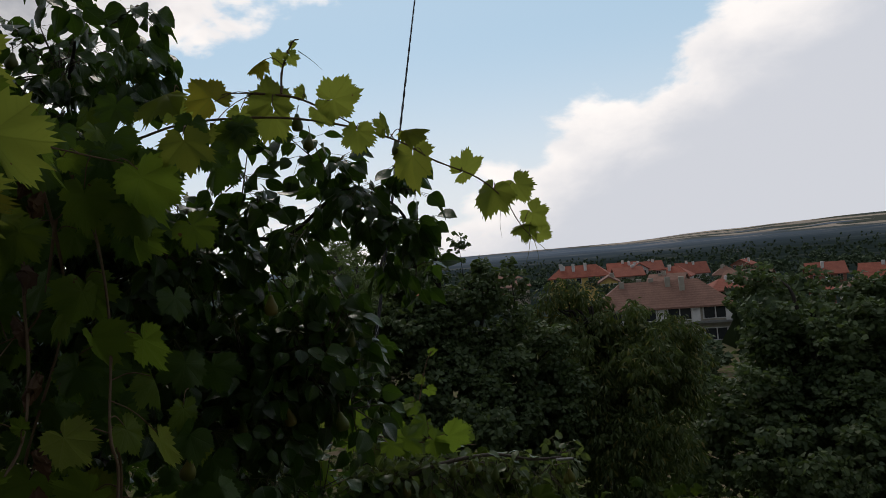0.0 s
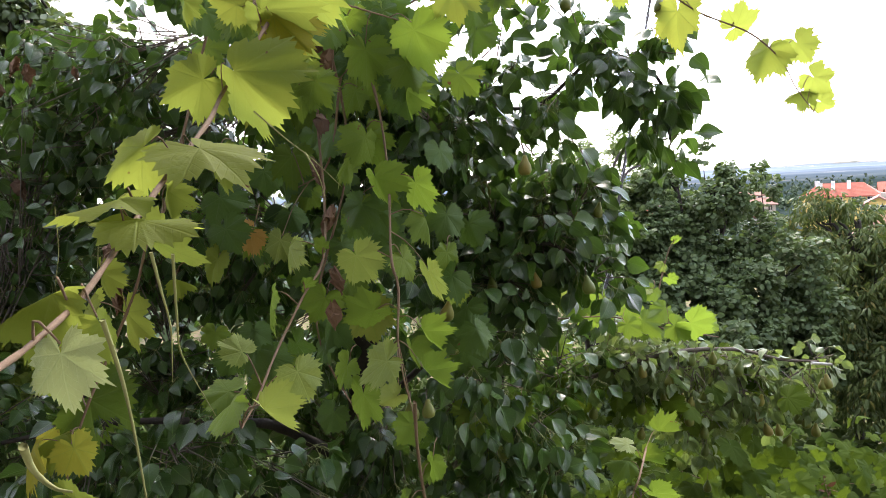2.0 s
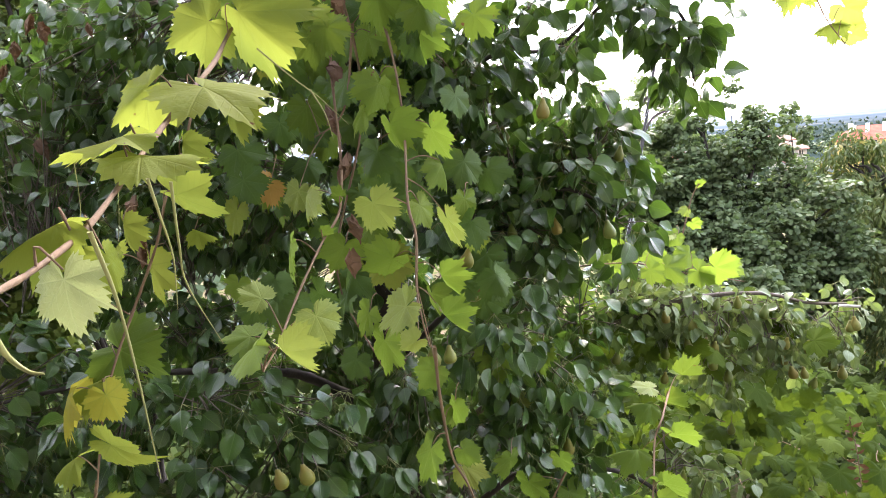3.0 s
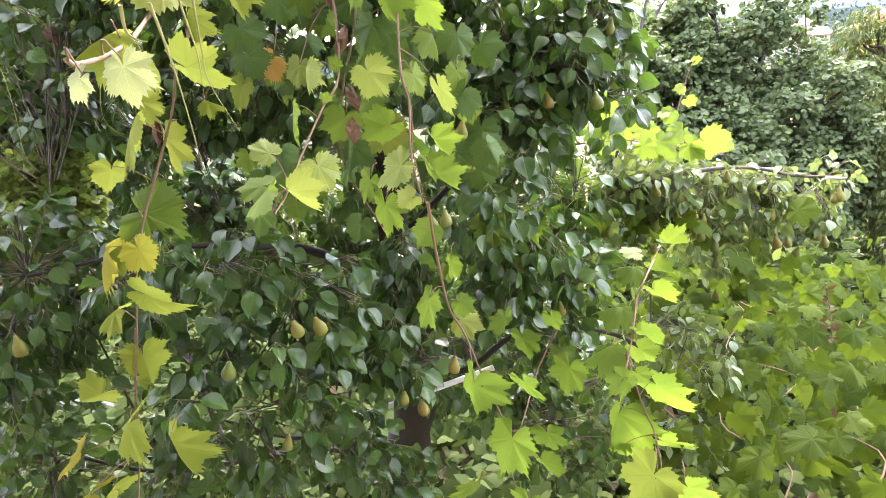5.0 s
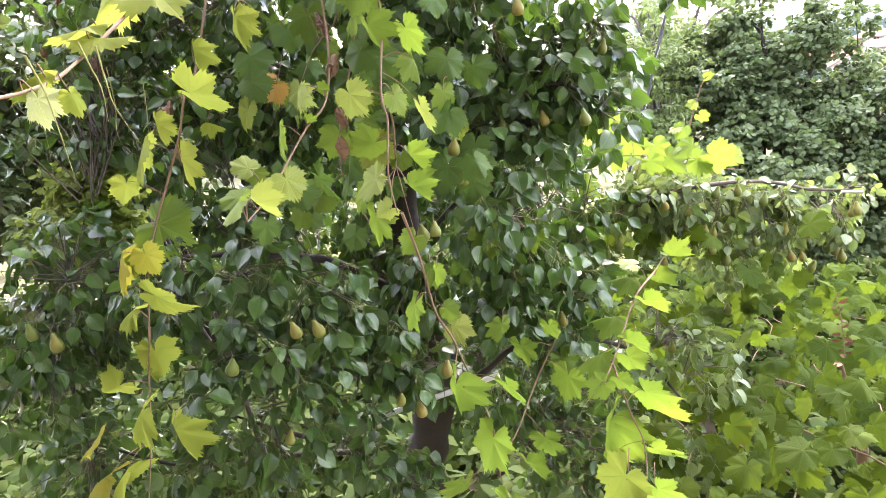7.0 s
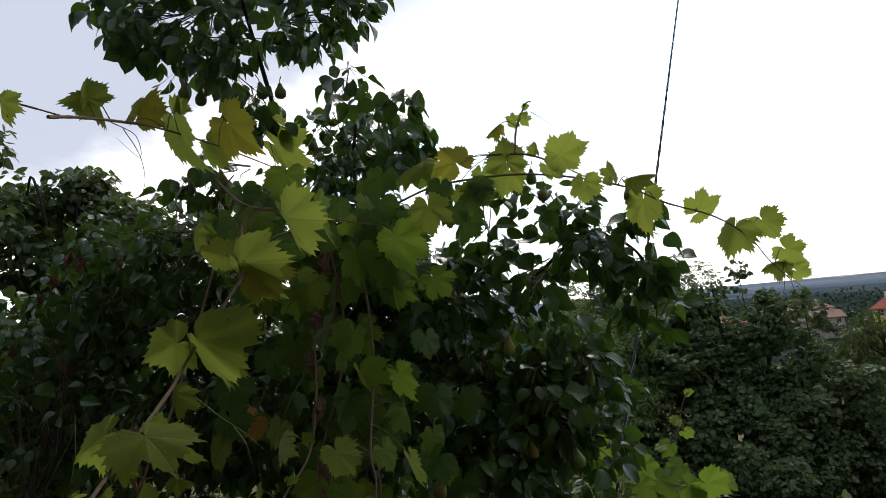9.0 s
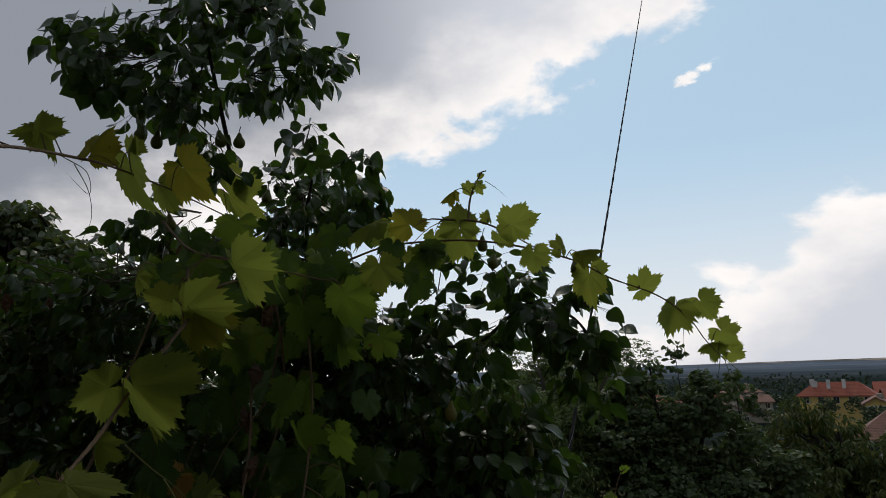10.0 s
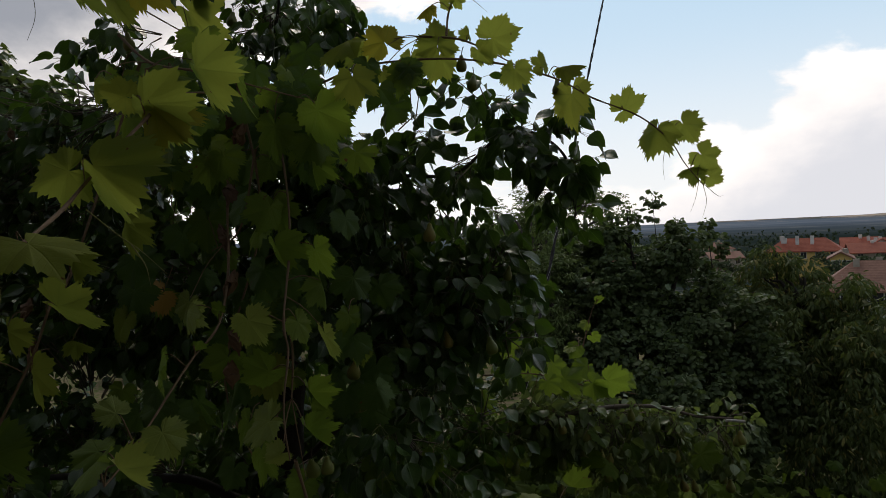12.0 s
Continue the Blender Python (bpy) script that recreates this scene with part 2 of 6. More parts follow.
def pear_skin():
    m, gr = material("pear_skin")
    c = gr.node("ShaderNodeTexCoord").outputs["Object"]
    z = gr.node("ShaderNodeSeparateXYZ")
    gr.put(z.inputs[0], c)
    blush = gr.math("MULTIPLY", gr.step(gr.math("ADD", gr.noise(c, 26, 3), gr.math("MULTIPLY", object_random(gr), 0.3)), 0.62, 1.05), 0.5)
    dots = gr.step(gr.noise(c, 420, 1), 0.66, 0.72)
    col = gr.mix(blush, gr.mix(object_random(gr), (0.065, 0.094, 0.013), (0.125, 0.130, 0.020)), (0.19, 0.11, 0.024))
    col = gr.mix(gr.math("MULTIPLY", dots, 0.35), col, (0.18, 0.13, 0.07))
    finish(gr, col, 0.55, bump=gr.noise(c, 300, 2), strength=0.08, distance=0.001, spec=0.3)
    return m


PEAR = pear_skin()


def plain(name, color, rough=0.6, metal=0.0, scale=20.0, vary=0.25, bump=0.15):
    m, gr = material(name)
    c = gr.node("ShaderNodeTexCoord").outputs["Object"]
    n1, n2 = gr.noise(c, scale, 6, 0.6), gr.noise(c, scale * 0.12, 3, 0.5)
    f = gr.math("ADD", gr.math("MULTIPLY", n1, 0.5), gr.math("MULTIPLY", n2, 0.5))
    lo, hi = tuple(v * (1 - vary) for v in color), tuple(min(1, v * (1 + vary)) for v in color)
    finish(gr, gr.mix(gr.step(f, 0.3, 0.7), lo, hi), rough, metal, bump=n1, strength=bump, distance=0.01)
    return m


CABLE = plain("black_cable_sheath", (0.006, 0.006, 0.007), 0.9, scale=90)
PALE_STRAND = plain("pale_binding_strand", (0.4, 0.41, 0.42), 0.7, scale=90)
PIPE = plain("white_painted_pipe", (0.62, 0.62, 0.63), 0.4, scale=40, vary=0.12)
TIP_ROD = plain("pale_grey_rod", (0.30, 0.29, 0.27), 0.8, scale=60)
PLASTER = {"beige": plain("beige_plaster", (0.36, 0.33, 0.27), 0.9, scale=1.2), "white": plain("white_plaster", (0.6, 0.59, 0.56), 0.9, scale=1.2),
           "yellow": plain("yellow_plaster", (0.66, 0.47, 0.16), 0.9, scale=1.2, vary=0.12), "grey": plain("grey_render", (0.2, 0.2, 0.185), 0.9, scale=1.2), "brick": plain("brick_red_plaster", (0.30, 0.13, 0.09), 0.9, scale=2.0)}
GLASS = plain("dark_window_glass", (0.03, 0.035, 0.04), 0.12, scale=3)
FRAME = plain("white_window_frame", (0.6, 0.6, 0.58), 0.5, scale=6, vary=0.1)


def roof_tiles(name, a, b):
    m, gr = material(name)
    own = object_random(gr)
    c = gr.node("ShaderNodeTexCoord").outputs["Object"]
    n1, n2 = gr.noise(c, 4.5, 7, 0.7), gr.noise(c, 0.6, 4, 0.65)
    w = gr.node("ShaderNodeTexWave")
    w.wave_type, w.bands_direction = "BANDS", "Z"
    gr.put(w.inputs["Vector"], c)
    w.inputs["Scale"].default_value, w.inputs["Distortion"].default_value = 1.1, 0.6
    col = gr.mix(gr.step(gr.math("ADD", gr.math("MULTIPLY", n1, 0.6), gr.math("MULTIPLY", n2, 0.4)), 0.32, 0.68), a, b)
    col = gr.mix(gr.math("MULTIPLY", own, 0.22), col, (0.20, 0.125, 0.10))
    finish(gr, col, 0.85, bump=gr.math("ADD", w.outputs["Fac"], n1), strength=0.35, distance=0.05)
    return m


ROOF = {"red": roof_tiles("red_roof_tiles", (0.22, 0.050, 0.030), (0.40, 0.11, 0.06)), "old": roof_tiles("old_roof_tiles", (0.16, 0.075, 0.052), (0.29, 0.15, 0.105))}


def land():
    m, gr = material("land")
    p = gr.node("ShaderNodeNewGeometry").outputs["Position"]
    s = gr.node("ShaderNodeSeparateXYZ")
    gr.put(s.inputs[0], p)
    dist = gr.math("SQRT", gr.math("ADD", gr.math("MULTIPLY", s.outputs[0], s.outputs[0]), gr.math("MULTIPLY", s.outputs[1], s.outputs[1])))
    near = gr.mix(gr.step(gr.noise(p, 2.2, 8, 0.65), 0.42, 0.62), (0.17, 0.13, 0.09), (0.075, 0.105, 0.03))
    belt = gr.node("ShaderNodeCombineXYZ")          # long strips that follow the valley
    gr.put(belt.inputs[0], gr.math("MULTIPLY", gr.math("ARCTAN2", s.outputs[0], s.outputs[1]), 9.0))
    gr.put(belt.inputs[1], gr.math("MULTIPLY", gr.math("LOGARITHM", dist, 2.718), 13.0))
    strips = gr.noise(belt.outputs[0], 0.8, 7, 0.62, 0.3)
    plots = gr.node("ShaderNodeTexVoronoi")
    gr.put(plots.inputs["Vector"], belt.outputs[0])
    plots.inputs["Scale"].default_value = 1.6
    tone = gr.node("ShaderNodeSeparateColor")
    gr.put(tone.inputs[0], plots.outputs["Color"])
    # beyond 1200 m the woods turn pale blue: distance haze put into the colour
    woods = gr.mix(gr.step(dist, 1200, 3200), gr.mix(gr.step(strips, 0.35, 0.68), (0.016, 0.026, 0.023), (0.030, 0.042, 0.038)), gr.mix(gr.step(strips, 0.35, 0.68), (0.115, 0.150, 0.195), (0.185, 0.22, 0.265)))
    fields = gr.ramp(tone.outputs[0], [(0.0, (0.06, 0.075, 0.065)), (0.45, (0.10, 0.105, 0.085)), (0.58, (0.30, 0.25, 0.20)), (0.82, (0.44, 0.37, 0.30))])
    rise = gr.step(gr.math("ADD", s.outputs[2], gr.math("MULTIPLY", s.outputs[0], 0.016)), 2.0, 34.0)
    open_land = gr.math("MULTIPLY", gr.step(gr.math("ADD", strips, gr.math("MULTIPLY", rise, 0.20)), 0.53, 0.63), gr.math("MULTIPLY_ADD", rise, 0.85, 0.15))
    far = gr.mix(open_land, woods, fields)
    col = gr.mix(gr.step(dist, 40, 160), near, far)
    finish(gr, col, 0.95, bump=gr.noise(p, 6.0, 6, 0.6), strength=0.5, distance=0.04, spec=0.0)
    return m


LAND = land()

# ---- builders ----
def mesh_from(name, verts, faces, mat, uvs=None, smooth=True):
    me = bpy.data.meshes.new(name)
    me.from_pydata(verts, [], faces)
    if uvs is not None:
        layer = me.uv_layers.new(name="UVMap")
        idx = np.empty(len(me.loops), dtype=np.int32)
        me.loops.foreach_get("vertex_index", idx)
        layer.data.foreach_set("uv", np.asarray(uvs, dtype=np.float32)[idx].ravel())
    me.materials.append(mat)
    me.polygons.foreach_set("use_smooth", [smooth] * len(me.polygons))
    me.update()
    return me


def part(name, me, parent, label=""):
    ob = new(name, me)
    ob.parent = parent
    return tagged(ob, label)


def empty(name, place, label, category, group="", kind=""):
    ob = new(name)
    ob.location = place
    bpy.context.view_layer.update()
    return tagged(ob, label, category, group, kind)


def glide(points, n):
    """n points on a Catmull-Rom line through the given points."""
    p = [np.array(q, float) for q in points]
    p = [2 * p[0] - p[1]] + p + [2 * p[-1] - p[-2]]
    out, segs = [], len(p) - 3
    for k in range(n):
        u = k / (n - 1) * segs
        i = min(int(u), segs - 1)
        t = u - i
        a, b, c, d = p[i:i + 4]
        out.append(0.5 * (2 * b + (c - a) * t + (2 * a - 5 * b + 4 * c - d) * t * t + (3 * b - a - 3 * c + d) * t ** 3))
    return out


def tube(verts, faces, line, r0, r1, sides=6, knots=0.0, rng=None):
    """Adds a tapering tube along line to verts and faces."""
    base, n = len(verts), len(line)
    up = np.array([0.31, 0.22, 0.92])
    for k, p in enumerate(line):
        d = line[min(k + 1, n - 1)] - line[max(k - 1, 0)]
        d = d / (np.linalg.norm(d) + 1e-9)
        a = np.cross(d, up)
        a = a / (np.linalg.norm(a) + 1e-9)
        b = np.cross(d, a)
        r = r0 + (r1 - r0) * k / (n - 1)
        if knots and rng is not None:
            r *= 1 + knots * (rng.random() - 0.4)
        for s in range(sides):
            w = 2 * math.pi * s / sides
            verts.append(tuple(p + r * (math.cos(w) * a + math.sin(w) * b)))
    for k in range(n - 1):
        for s in range(sides):
            q, t = base + k * sides, (s + 1) % sides
            faces.append((q + s, q + t, q + sides + t, q + sides + s))
    faces.append(tuple(base + s for s in range(sides)))
    faces.append(tuple(base + (n - 1) * sides + s for s in reversed(range(sides))))


def aim(place, along, facing, tilt, scale):
    """Pose of a leaf: its length runs along, its face turns to facing and then tilts about its length."""
    y = Vector(along).normalized()
    f = Vector(facing)
    z = f - y * f.dot(y)
    z = z.normalized() if z.length > 1e-4 else y.orthogonal().normalized()
    z = Matrix.Rotation(radians(tilt), 3, y) @ z
    x = y.cross(z)
    m = Matrix((x, y, z)).transposed().to_4x4()
    return Matrix.Translation(place) @ m @ Matrix.Diagonal((*scale, 1.0))


TEETH = [(0, 1.0), (8, 0.91), (15, 0.86), (22, 0.81), (36, 0.82), (42, 0.86), (48, 0.90), (55, 0.85), (62, 0.82), (70, 0.77), (86, 0.73), (96, 0.76), (105, 0.69), (115, 0.64), (126, 0.59), (138, 0.54), (150, 0.47)]
SINUS = {22: 0.87, 70: 0.86}


def vine_leaf_mesh(name, seed, mat, rough_edge=1.0, deep=1.0, holes=(), folded=None):
    """A five-lobed leaf with triangular teeth and notches between the lobes: stalk joint at the origin, tip at y = 1."""
    rng = random.Random(seed)
    outline = []
    for side in (-1, 1):
        half, stretch = [], rng.uniform(0.93, 1.07)
        tips = [(a * stretch + (rng.uniform(-2.5, 2.5) if a else 0), r * rng.uniform(0.92, 1.07) * (1.0 if a in (0, 48, 96) else rng.uniform(0.92, 1.06)), a) for a, r in TEETH]
        for (a, r, key), (a2, r2, _) in zip(tips, tips[1:] + [(166, 0.30, 0)]):
            if key or side > 0:
                half.append((a, r))
            notch = SINUS.get(key)
            if notch:
                half.append(((a + a2) / 2, min(r, r2) * (1 - (1 - notch) * deep * rng.uniform(0.8, 1.3))))
            else:
                half.append((a * 0.42 + a2 * 0.58, (r + r2) / 2 * (1 - 0.125 * rough_edge * rng.uniform(0.6, 1.35))))
        half.append((168, 0.22))
        outline += [(side * a, r) for a, r in half]
    outline.sort()
    n = len(outline)
    ring_at = (0.2, 0.35, 0.5, 0.62, 0.74, 0.86, 1.0) if holes else (0.4, 0.74, 1.0)
    cup, wave, phase = rng.uniform(-0.30, 0.12), rng.uniform(0.02, 0.06), rng.uniform(0, 6)
    fold, twist = rng.uniform(-0.15, 0.75), rng.uniform(-0.35, 0.35)
    fold = fold if folded is None else folded
    verts, uvs, faces = [(0, 0, 0)], [(0, 0)], []
    for q in ring_at:
        for a, r0 in outline:
            r = min(r0, 0.62 + 0.38 * r0) * q if q < 1 else r0
            x, y = r * math.sin(radians(a)), r * math.cos(radians(a))
            ribs = abs(((a + 24) % 48) - 24) / 24          # 0 on a main rib, 1 half way to the next
            z = -fold * abs(x) + cup * y * abs(y) * 0.8 - 0.12 * r * r + 0.055 * r * ribs + twist * x * y + wave * math.sin(6 * radians(a) + phase) * q * q
            verts.append((x, y, z))
            uvs.append((x, y))
    for k in range(n - 1):
        faces.append((0, 1 + k + 1, 1 + k))
        for j in range(len(ring_at) - 1):
            o = 1 + j * n
            faces.append((o + k, o + k + 1, o + n + k + 1, o + n + k))
    if holes:
        def eaten(f):
            cx, cy = (sum(verts[i][c] for i in f) / len(f) for c in (0, 1))
            return any((cx - hx) ** 2 + (cy - hy) ** 2 < hr * hr for hx, hy, hr in holes)
        faces = [f for f in faces if not eaten(f)]
    return mesh_from(name, verts, faces, mat, uvs)


def simple_leaf(seed, width=0.62, point=0.8, fold=0.2, bend=0.15):
    """Vertices and faces of an oval leaf with a folded midrib: stalk at the origin, tip at y = 1."""
    rng = random.Random(seed)
    rows = [(0.0, 0.02), (0.18, 0.62), (0.42, 1.0), (0.68, 0.82), (0.88, 0.36 * point), (1.0, 0.0)]
    verts, faces = [], []
    for y, w in rows:
        z = -bend * y * y + rng.uniform(-0.01, 0.01)
        h = w * width / 2
        verts += [(-h, y, z + fold * h), (0, y, z), (h, y, z + fold * h * rng.uniform(0.6, 1.3))]
    for k in range(len(rows) - 1):
        a = 3 * k
        faces += [(a, a + 1, a + 4, a + 3), (a + 1, a + 2, a + 5, a + 4)]
    return verts, faces


def waved_leaf(seed):
    """A pointed oval leaf, folded along its midrib, with a wavy rim and a curled tip."""
    rng = random.Random(seed)
    rows = [(0.0, 0.03), (0.09, 0.5), (0.24, 0.9), (0.42, 1.0), (0.6, 0.86), (0.77, 0.55), (0.9, 0.22), (1.0, 0.0)]
    width, fold, bend, twist = rng.uniform(0.68, 0.86), rng.uniform(0.08, 0.6), rng.uniform(0.05, 0.45), rng.uniform(-0.5, 0.5)
    ripple, phase = rng.uniform(0.015, 0.045), rng.uniform(0, 6)
    verts, faces = [], []
    for y, w in rows:
        for c in (-1, -0.5, 0, 0.5, 1):
            x = c * w * width / 2
            z = -bend * y * y + fold * abs(x) * (1 - 0.35 * abs(c)) + twist * x * y + ripple * c * c * math.sin(9 * y + phase + 1.7 * c)
            verts.append((x * (1 - 0.12 * fold), y, z))
    for k in range(len(rows) - 1):
        for c in range(4):
            a = 5 * k + c
            faces.append((a, a + 1, a + 6, a + 5))
    return verts, faces


FRONT = (0.05, -0.95, 0.3)
LEAVES = {"VINE": [vine_leaf_mesh("vine_leaf", s, VINE, deep=0.7 + 0.14 * s) for s in range(10)],
          "SUNNY": [vine_leaf_mesh("vine_leaf", s + 100, VINE_SUNNY, deep=0.9 + 0.1 * s) for s in range(6)],
          "FOLDED": [vine_leaf_mesh("vine_leaf", s + 120, VINE_SUNNY, deep=0.8, folded=1.0 + 0.25 * s) for s in range(3)],
          "FLAT": [vine_leaf_mesh("vine_leaf", s + 150, VINE_SUNNY, deep=1.0, folded=0.05 + 0.1 * s) for s in range(3)],
          "PALE": [vine_leaf_mesh("vine_leaf", 130, VINE_PALE, 1.2)],
          "EATEN": [vine_leaf_mesh("vine_leaf", 140, VINE, holes=((0.30, 0.42, 0.12), (0.10, 0.58, 0.085)))],
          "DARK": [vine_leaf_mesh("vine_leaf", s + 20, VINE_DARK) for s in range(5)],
          "YOUNG": [vine_leaf_mesh("vine_leaf", s + 40, VINE_YOUNG, 1.3) for s in range(4)],
          "ARBOUR": [vine_leaf_mesh("vine_leaf", s, VINE_ARBOUR, deep=0.7 + 0.1 * s) for s in range(7)],
          "RED": [mesh_from("leaf", *simple_leaf(s + 70, 0.5), RED_LEAF) for s in range(2)],
          "AUTUMN": [vine_leaf_mesh("vine_leaf", 61, AUTUMN, 1.2)]}
dice = random.Random(11)

# ---- ground, to the horizon ----
def height(x, y):
    r = math.hypot(x, y)
    steps = [(0, 0.9), (6, 0.7), (20, -1.8), (60, -7.0), (100, -9.6), (200, -11.5), (330, -19), (700, -30), (1500, -34), (2600, -22), (3600, -8), (4700, 0)]
    for (a, za), (b, zb) in zip(steps, steps[1:]):
        if r <= b:
            t = (r - a) / (b - a)
            z = za + (zb - za) * t * t * (3 - 2 * t)
            break
    else:
        z = steps[-1][1]
    th = math.degrees(math.atan2(x, y))
    if r > 1500:
        step_1, step_2 = (max(0.0, min(1.0, q)) for q in ((th - 31) / 7, (th - 38) / 13))
        hill = 0.5 * step_1 * step_1 * (3 - 2 * step_1) + 0.5 * step_2 * step_2 * (3 - 2 * step_2)
        z += (r - 1500) / 3000 * ((46 + 12 * noise.noise((th * 0.21, 1.7, 0.0)) + 7 * noise.noise((th * 0.75, 4.1, 0.0))) * hill + 8 * noise.noise((x * 0.0011, y * 0.0011, 3.1)))
    if r > 4:
        z += min(1.0, (r - 4) / 30) * 0.6 * noise.noise((x * 0.06, y * 0.06, 0.0))
    return z


def build_ground():
    rings = [0.0] + [1.2 * 1.075 ** k for k in range(116)]
    rings = [r for r in rings if r < 4700] + [4700]
    seg = 160
    verts, faces = [(0, 0, height(0, 0))], []
    for r in rings[1:]:
        for s in range(seg):
            a = 2 * math.pi * s / seg
            x, y = r * math.sin(a), r * math.cos(a)
            verts.append((x, y, height(x, y)))
    for s in range(seg):
        faces.append((0, 1 + (s + 1) % seg, 1 + s))
    for k in range(len(rings) - 2):
        o = 1 + k * seg
        for s in range(seg):
            t = (s + 1) % seg
            faces.append((o + s, o + t, o + seg + t, o + seg + s))
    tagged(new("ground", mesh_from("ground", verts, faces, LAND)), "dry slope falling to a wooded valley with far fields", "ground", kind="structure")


build_ground()


def box(verts, faces, lo, hi):
    b = len(verts)
    verts += [(x, y, z) for z in (lo[2], hi[2]) for y in (lo[1], hi[1]) for x in (lo[0], hi[0])]
    faces += [tuple(b + i for i in f) for f in ((0, 2, 3, 1), (4, 5, 7, 6), (0, 1, 5, 4), (2, 6, 7, 3), (0, 4, 6, 2), (1, 3, 7, 5))]


# unseen house behind the camera: balcony slab, with wall and roof slab added to cut sky light
wv, wf = [], []
box(wv, wf, (-16, -3.1, 0.2), (6.0, -2.7, 9.0))
tagged(new("unseen_house_wall", mesh_from("unseen_house_wall", wv, wf, PLASTER["grey"], smooth=False)), "unseen plastered house wall, added behind the camera to block sky light", "wall", kind="structure")
wv, wf = [], []
box(wv, wf, (-4, -2.7, 2.7), (6.0, -0.8, 2.9))
tagged(new("balcony_slab", mesh_from("balcony_slab", wv, wf, PLASTER["beige"], smooth=False)), "plain concrete balcony slab on the house wall", "slab", kind="structure")
wv, wf = [], []
box(wv, wf, (-16, -2.7, 6.3), (6.0, -0.1, 6.46))
tagged(new("unseen_roof_slab", mesh_from("unseen_roof_slab", wv, wf, PLASTER["grey"], smooth=False)), "unseen roof slab, added above the camera to shade the foliage", "roof", kind="structure")

# ---- grapevine on the balcony side ----
grapevine = empty("grapevine", (1.1, 0.6, height(1.1, 0.6)), "climbing grapevine with lobed yellow-green leaves over a pear tree", "grapevine")


def plain_mesh(name, verts, faces, mat, origin):
    """A mesh whose vertices are given in the world, moved to its thing's origin."""
    o = np.array(origin)
    return mesh_from(name, [tuple(np.array(v) - o) for v in verts], faces, mat)


def set_leaf(parent, kind, m, label=""):
    me = dice.choice(LEAVES[kind])
    ob = part("leaf", me, parent, label)
    ob.matrix_basis = m
    return ob


def shoot(line, leaves, thick=0.0035, kind="VINE", mat=None, owner=None, young=0.14, taper=0.45, lean=1.0, fit=0.8):
    """A cane through the points of line, with leaves: joint, way to the tip, tilt and, where they differ, face and kind."""
    owner = owner or grapevine
    o = np.array(owner.location)
    pts = glide(line, max(8, 5 * len(line)))
    verts, faces, stalks = [], [], []
    tube(verts, faces, pts, thick, thick * taper, 7, 0.35, dice)
    for leaf in leaves:
        b = np.array(leaf[:3])
        near = min(pts, key=lambda p: np.linalg.norm(p - b))
        gap = np.linalg.norm(near - b)
        if gap > 0.2:
            near = b + 0.07 * np.array([0.1, 0.8, 0.35])
        mid = (near + b) / 2 + np.array([0, -0.006, 0.012])
        sv, sf = [], []
        tube(sv, sf, glide([near, mid, b], 6), 0.0014 * lean, 0.001 * lean, 5)
        stalks.append(plain_mesh("leaf_stalk", sv, sf, mat or CANE, o))
    cane = part("cane", plain_mesh("cane", verts, faces, mat or CANE, o), owner)
    for me in stalks:
        part("leaf_stalk", me, cane)
    for leaf in leaves:
        size = fit * math.sqrt(leaf[3] ** 2 + leaf[4] ** 2 + leaf[5] ** 2)
        k = leaf[8] if len(leaf) > 8 else kind
        if k == "VINE" and dice.random() < young and size < 0.09:
            k = "YOUNG"
        face = leaf[7] if len(leaf) > 7 and leaf[7] else FRONT
        m = aim(Vector(leaf[:3]) + 0.12 * Vector(leaf[3:6]) - Vector(o), leaf[3:6], face, leaf[6], (size * dice.uniform(0.84, 1.02), size, size))
        set_leaf(cane, k, m)
    return cane


def tendril(line, owner=None, r=0.0011, mat=None):
    owner = owner or grapevine
    verts, faces = [], []
    tube(verts, faces, glide(line, 6 * len(line)), r, r * 0.25, 6)
    part("tendril", plain_mesh("tendril", verts, faces, mat or GREEN_CANE, owner.location), owner, "thin pale green tendril")


def withered(places):
    """Crumpled brown leaves hanging on."""
    rng = random.Random(77)
    for p in places:
        verts, faces, rows, n = [], [], 9, 10
        lean_x, lean_y = rng.uniform(-0.012, 0.012), rng.uniform(-0.008, 0.008)
        for j in range(rows):       # a shrivelled blade, rolled in on itself with a ragged rim
            u = j / (rows - 1)
            for k in range(n):
                a = 5.0 * k / (n - 1) + 1.3 * u + rng.uniform(-0.16, 0.16)
                r = 0.0135 * (0.18 + math.sin(math.pi * min(1.0, u * 1.05 + 0.06))) * rng.uniform(0.6, 1.35) * (1.25 if k in (0, n - 1) else 1.0)
                verts.append((r * math.cos(a) + lean_x * u, r * math.sin(a) * 0.7 + lean_y * u, -0.062 * u + rng.uniform(-0.006, 0.006)))
        faces = [(j * n + k, j * n + k + 1, (j + 1) * n + k + 1, (j + 1) * n + k) for j in range(rows - 1) for k in range(n - 1)]
        ob = part("withered_leaf", mesh_from("withered_leaf", verts, faces, WITHERED, smooth=False), grapevine, "crumpled brown withered leaf")
        s = rng.uniform(0.8, 1.25)
        ob.matrix_basis = Matrix.Translation(Vector(p) - grapevine.location + Vector((0, 0, 0.025))) @ pose(0, 0, 0, rng.uniform(-30, 30), rng.uniform(-30, 30), rng.uniform(0, 360)) @ Matrix.Diagonal((s, s, s, 1))


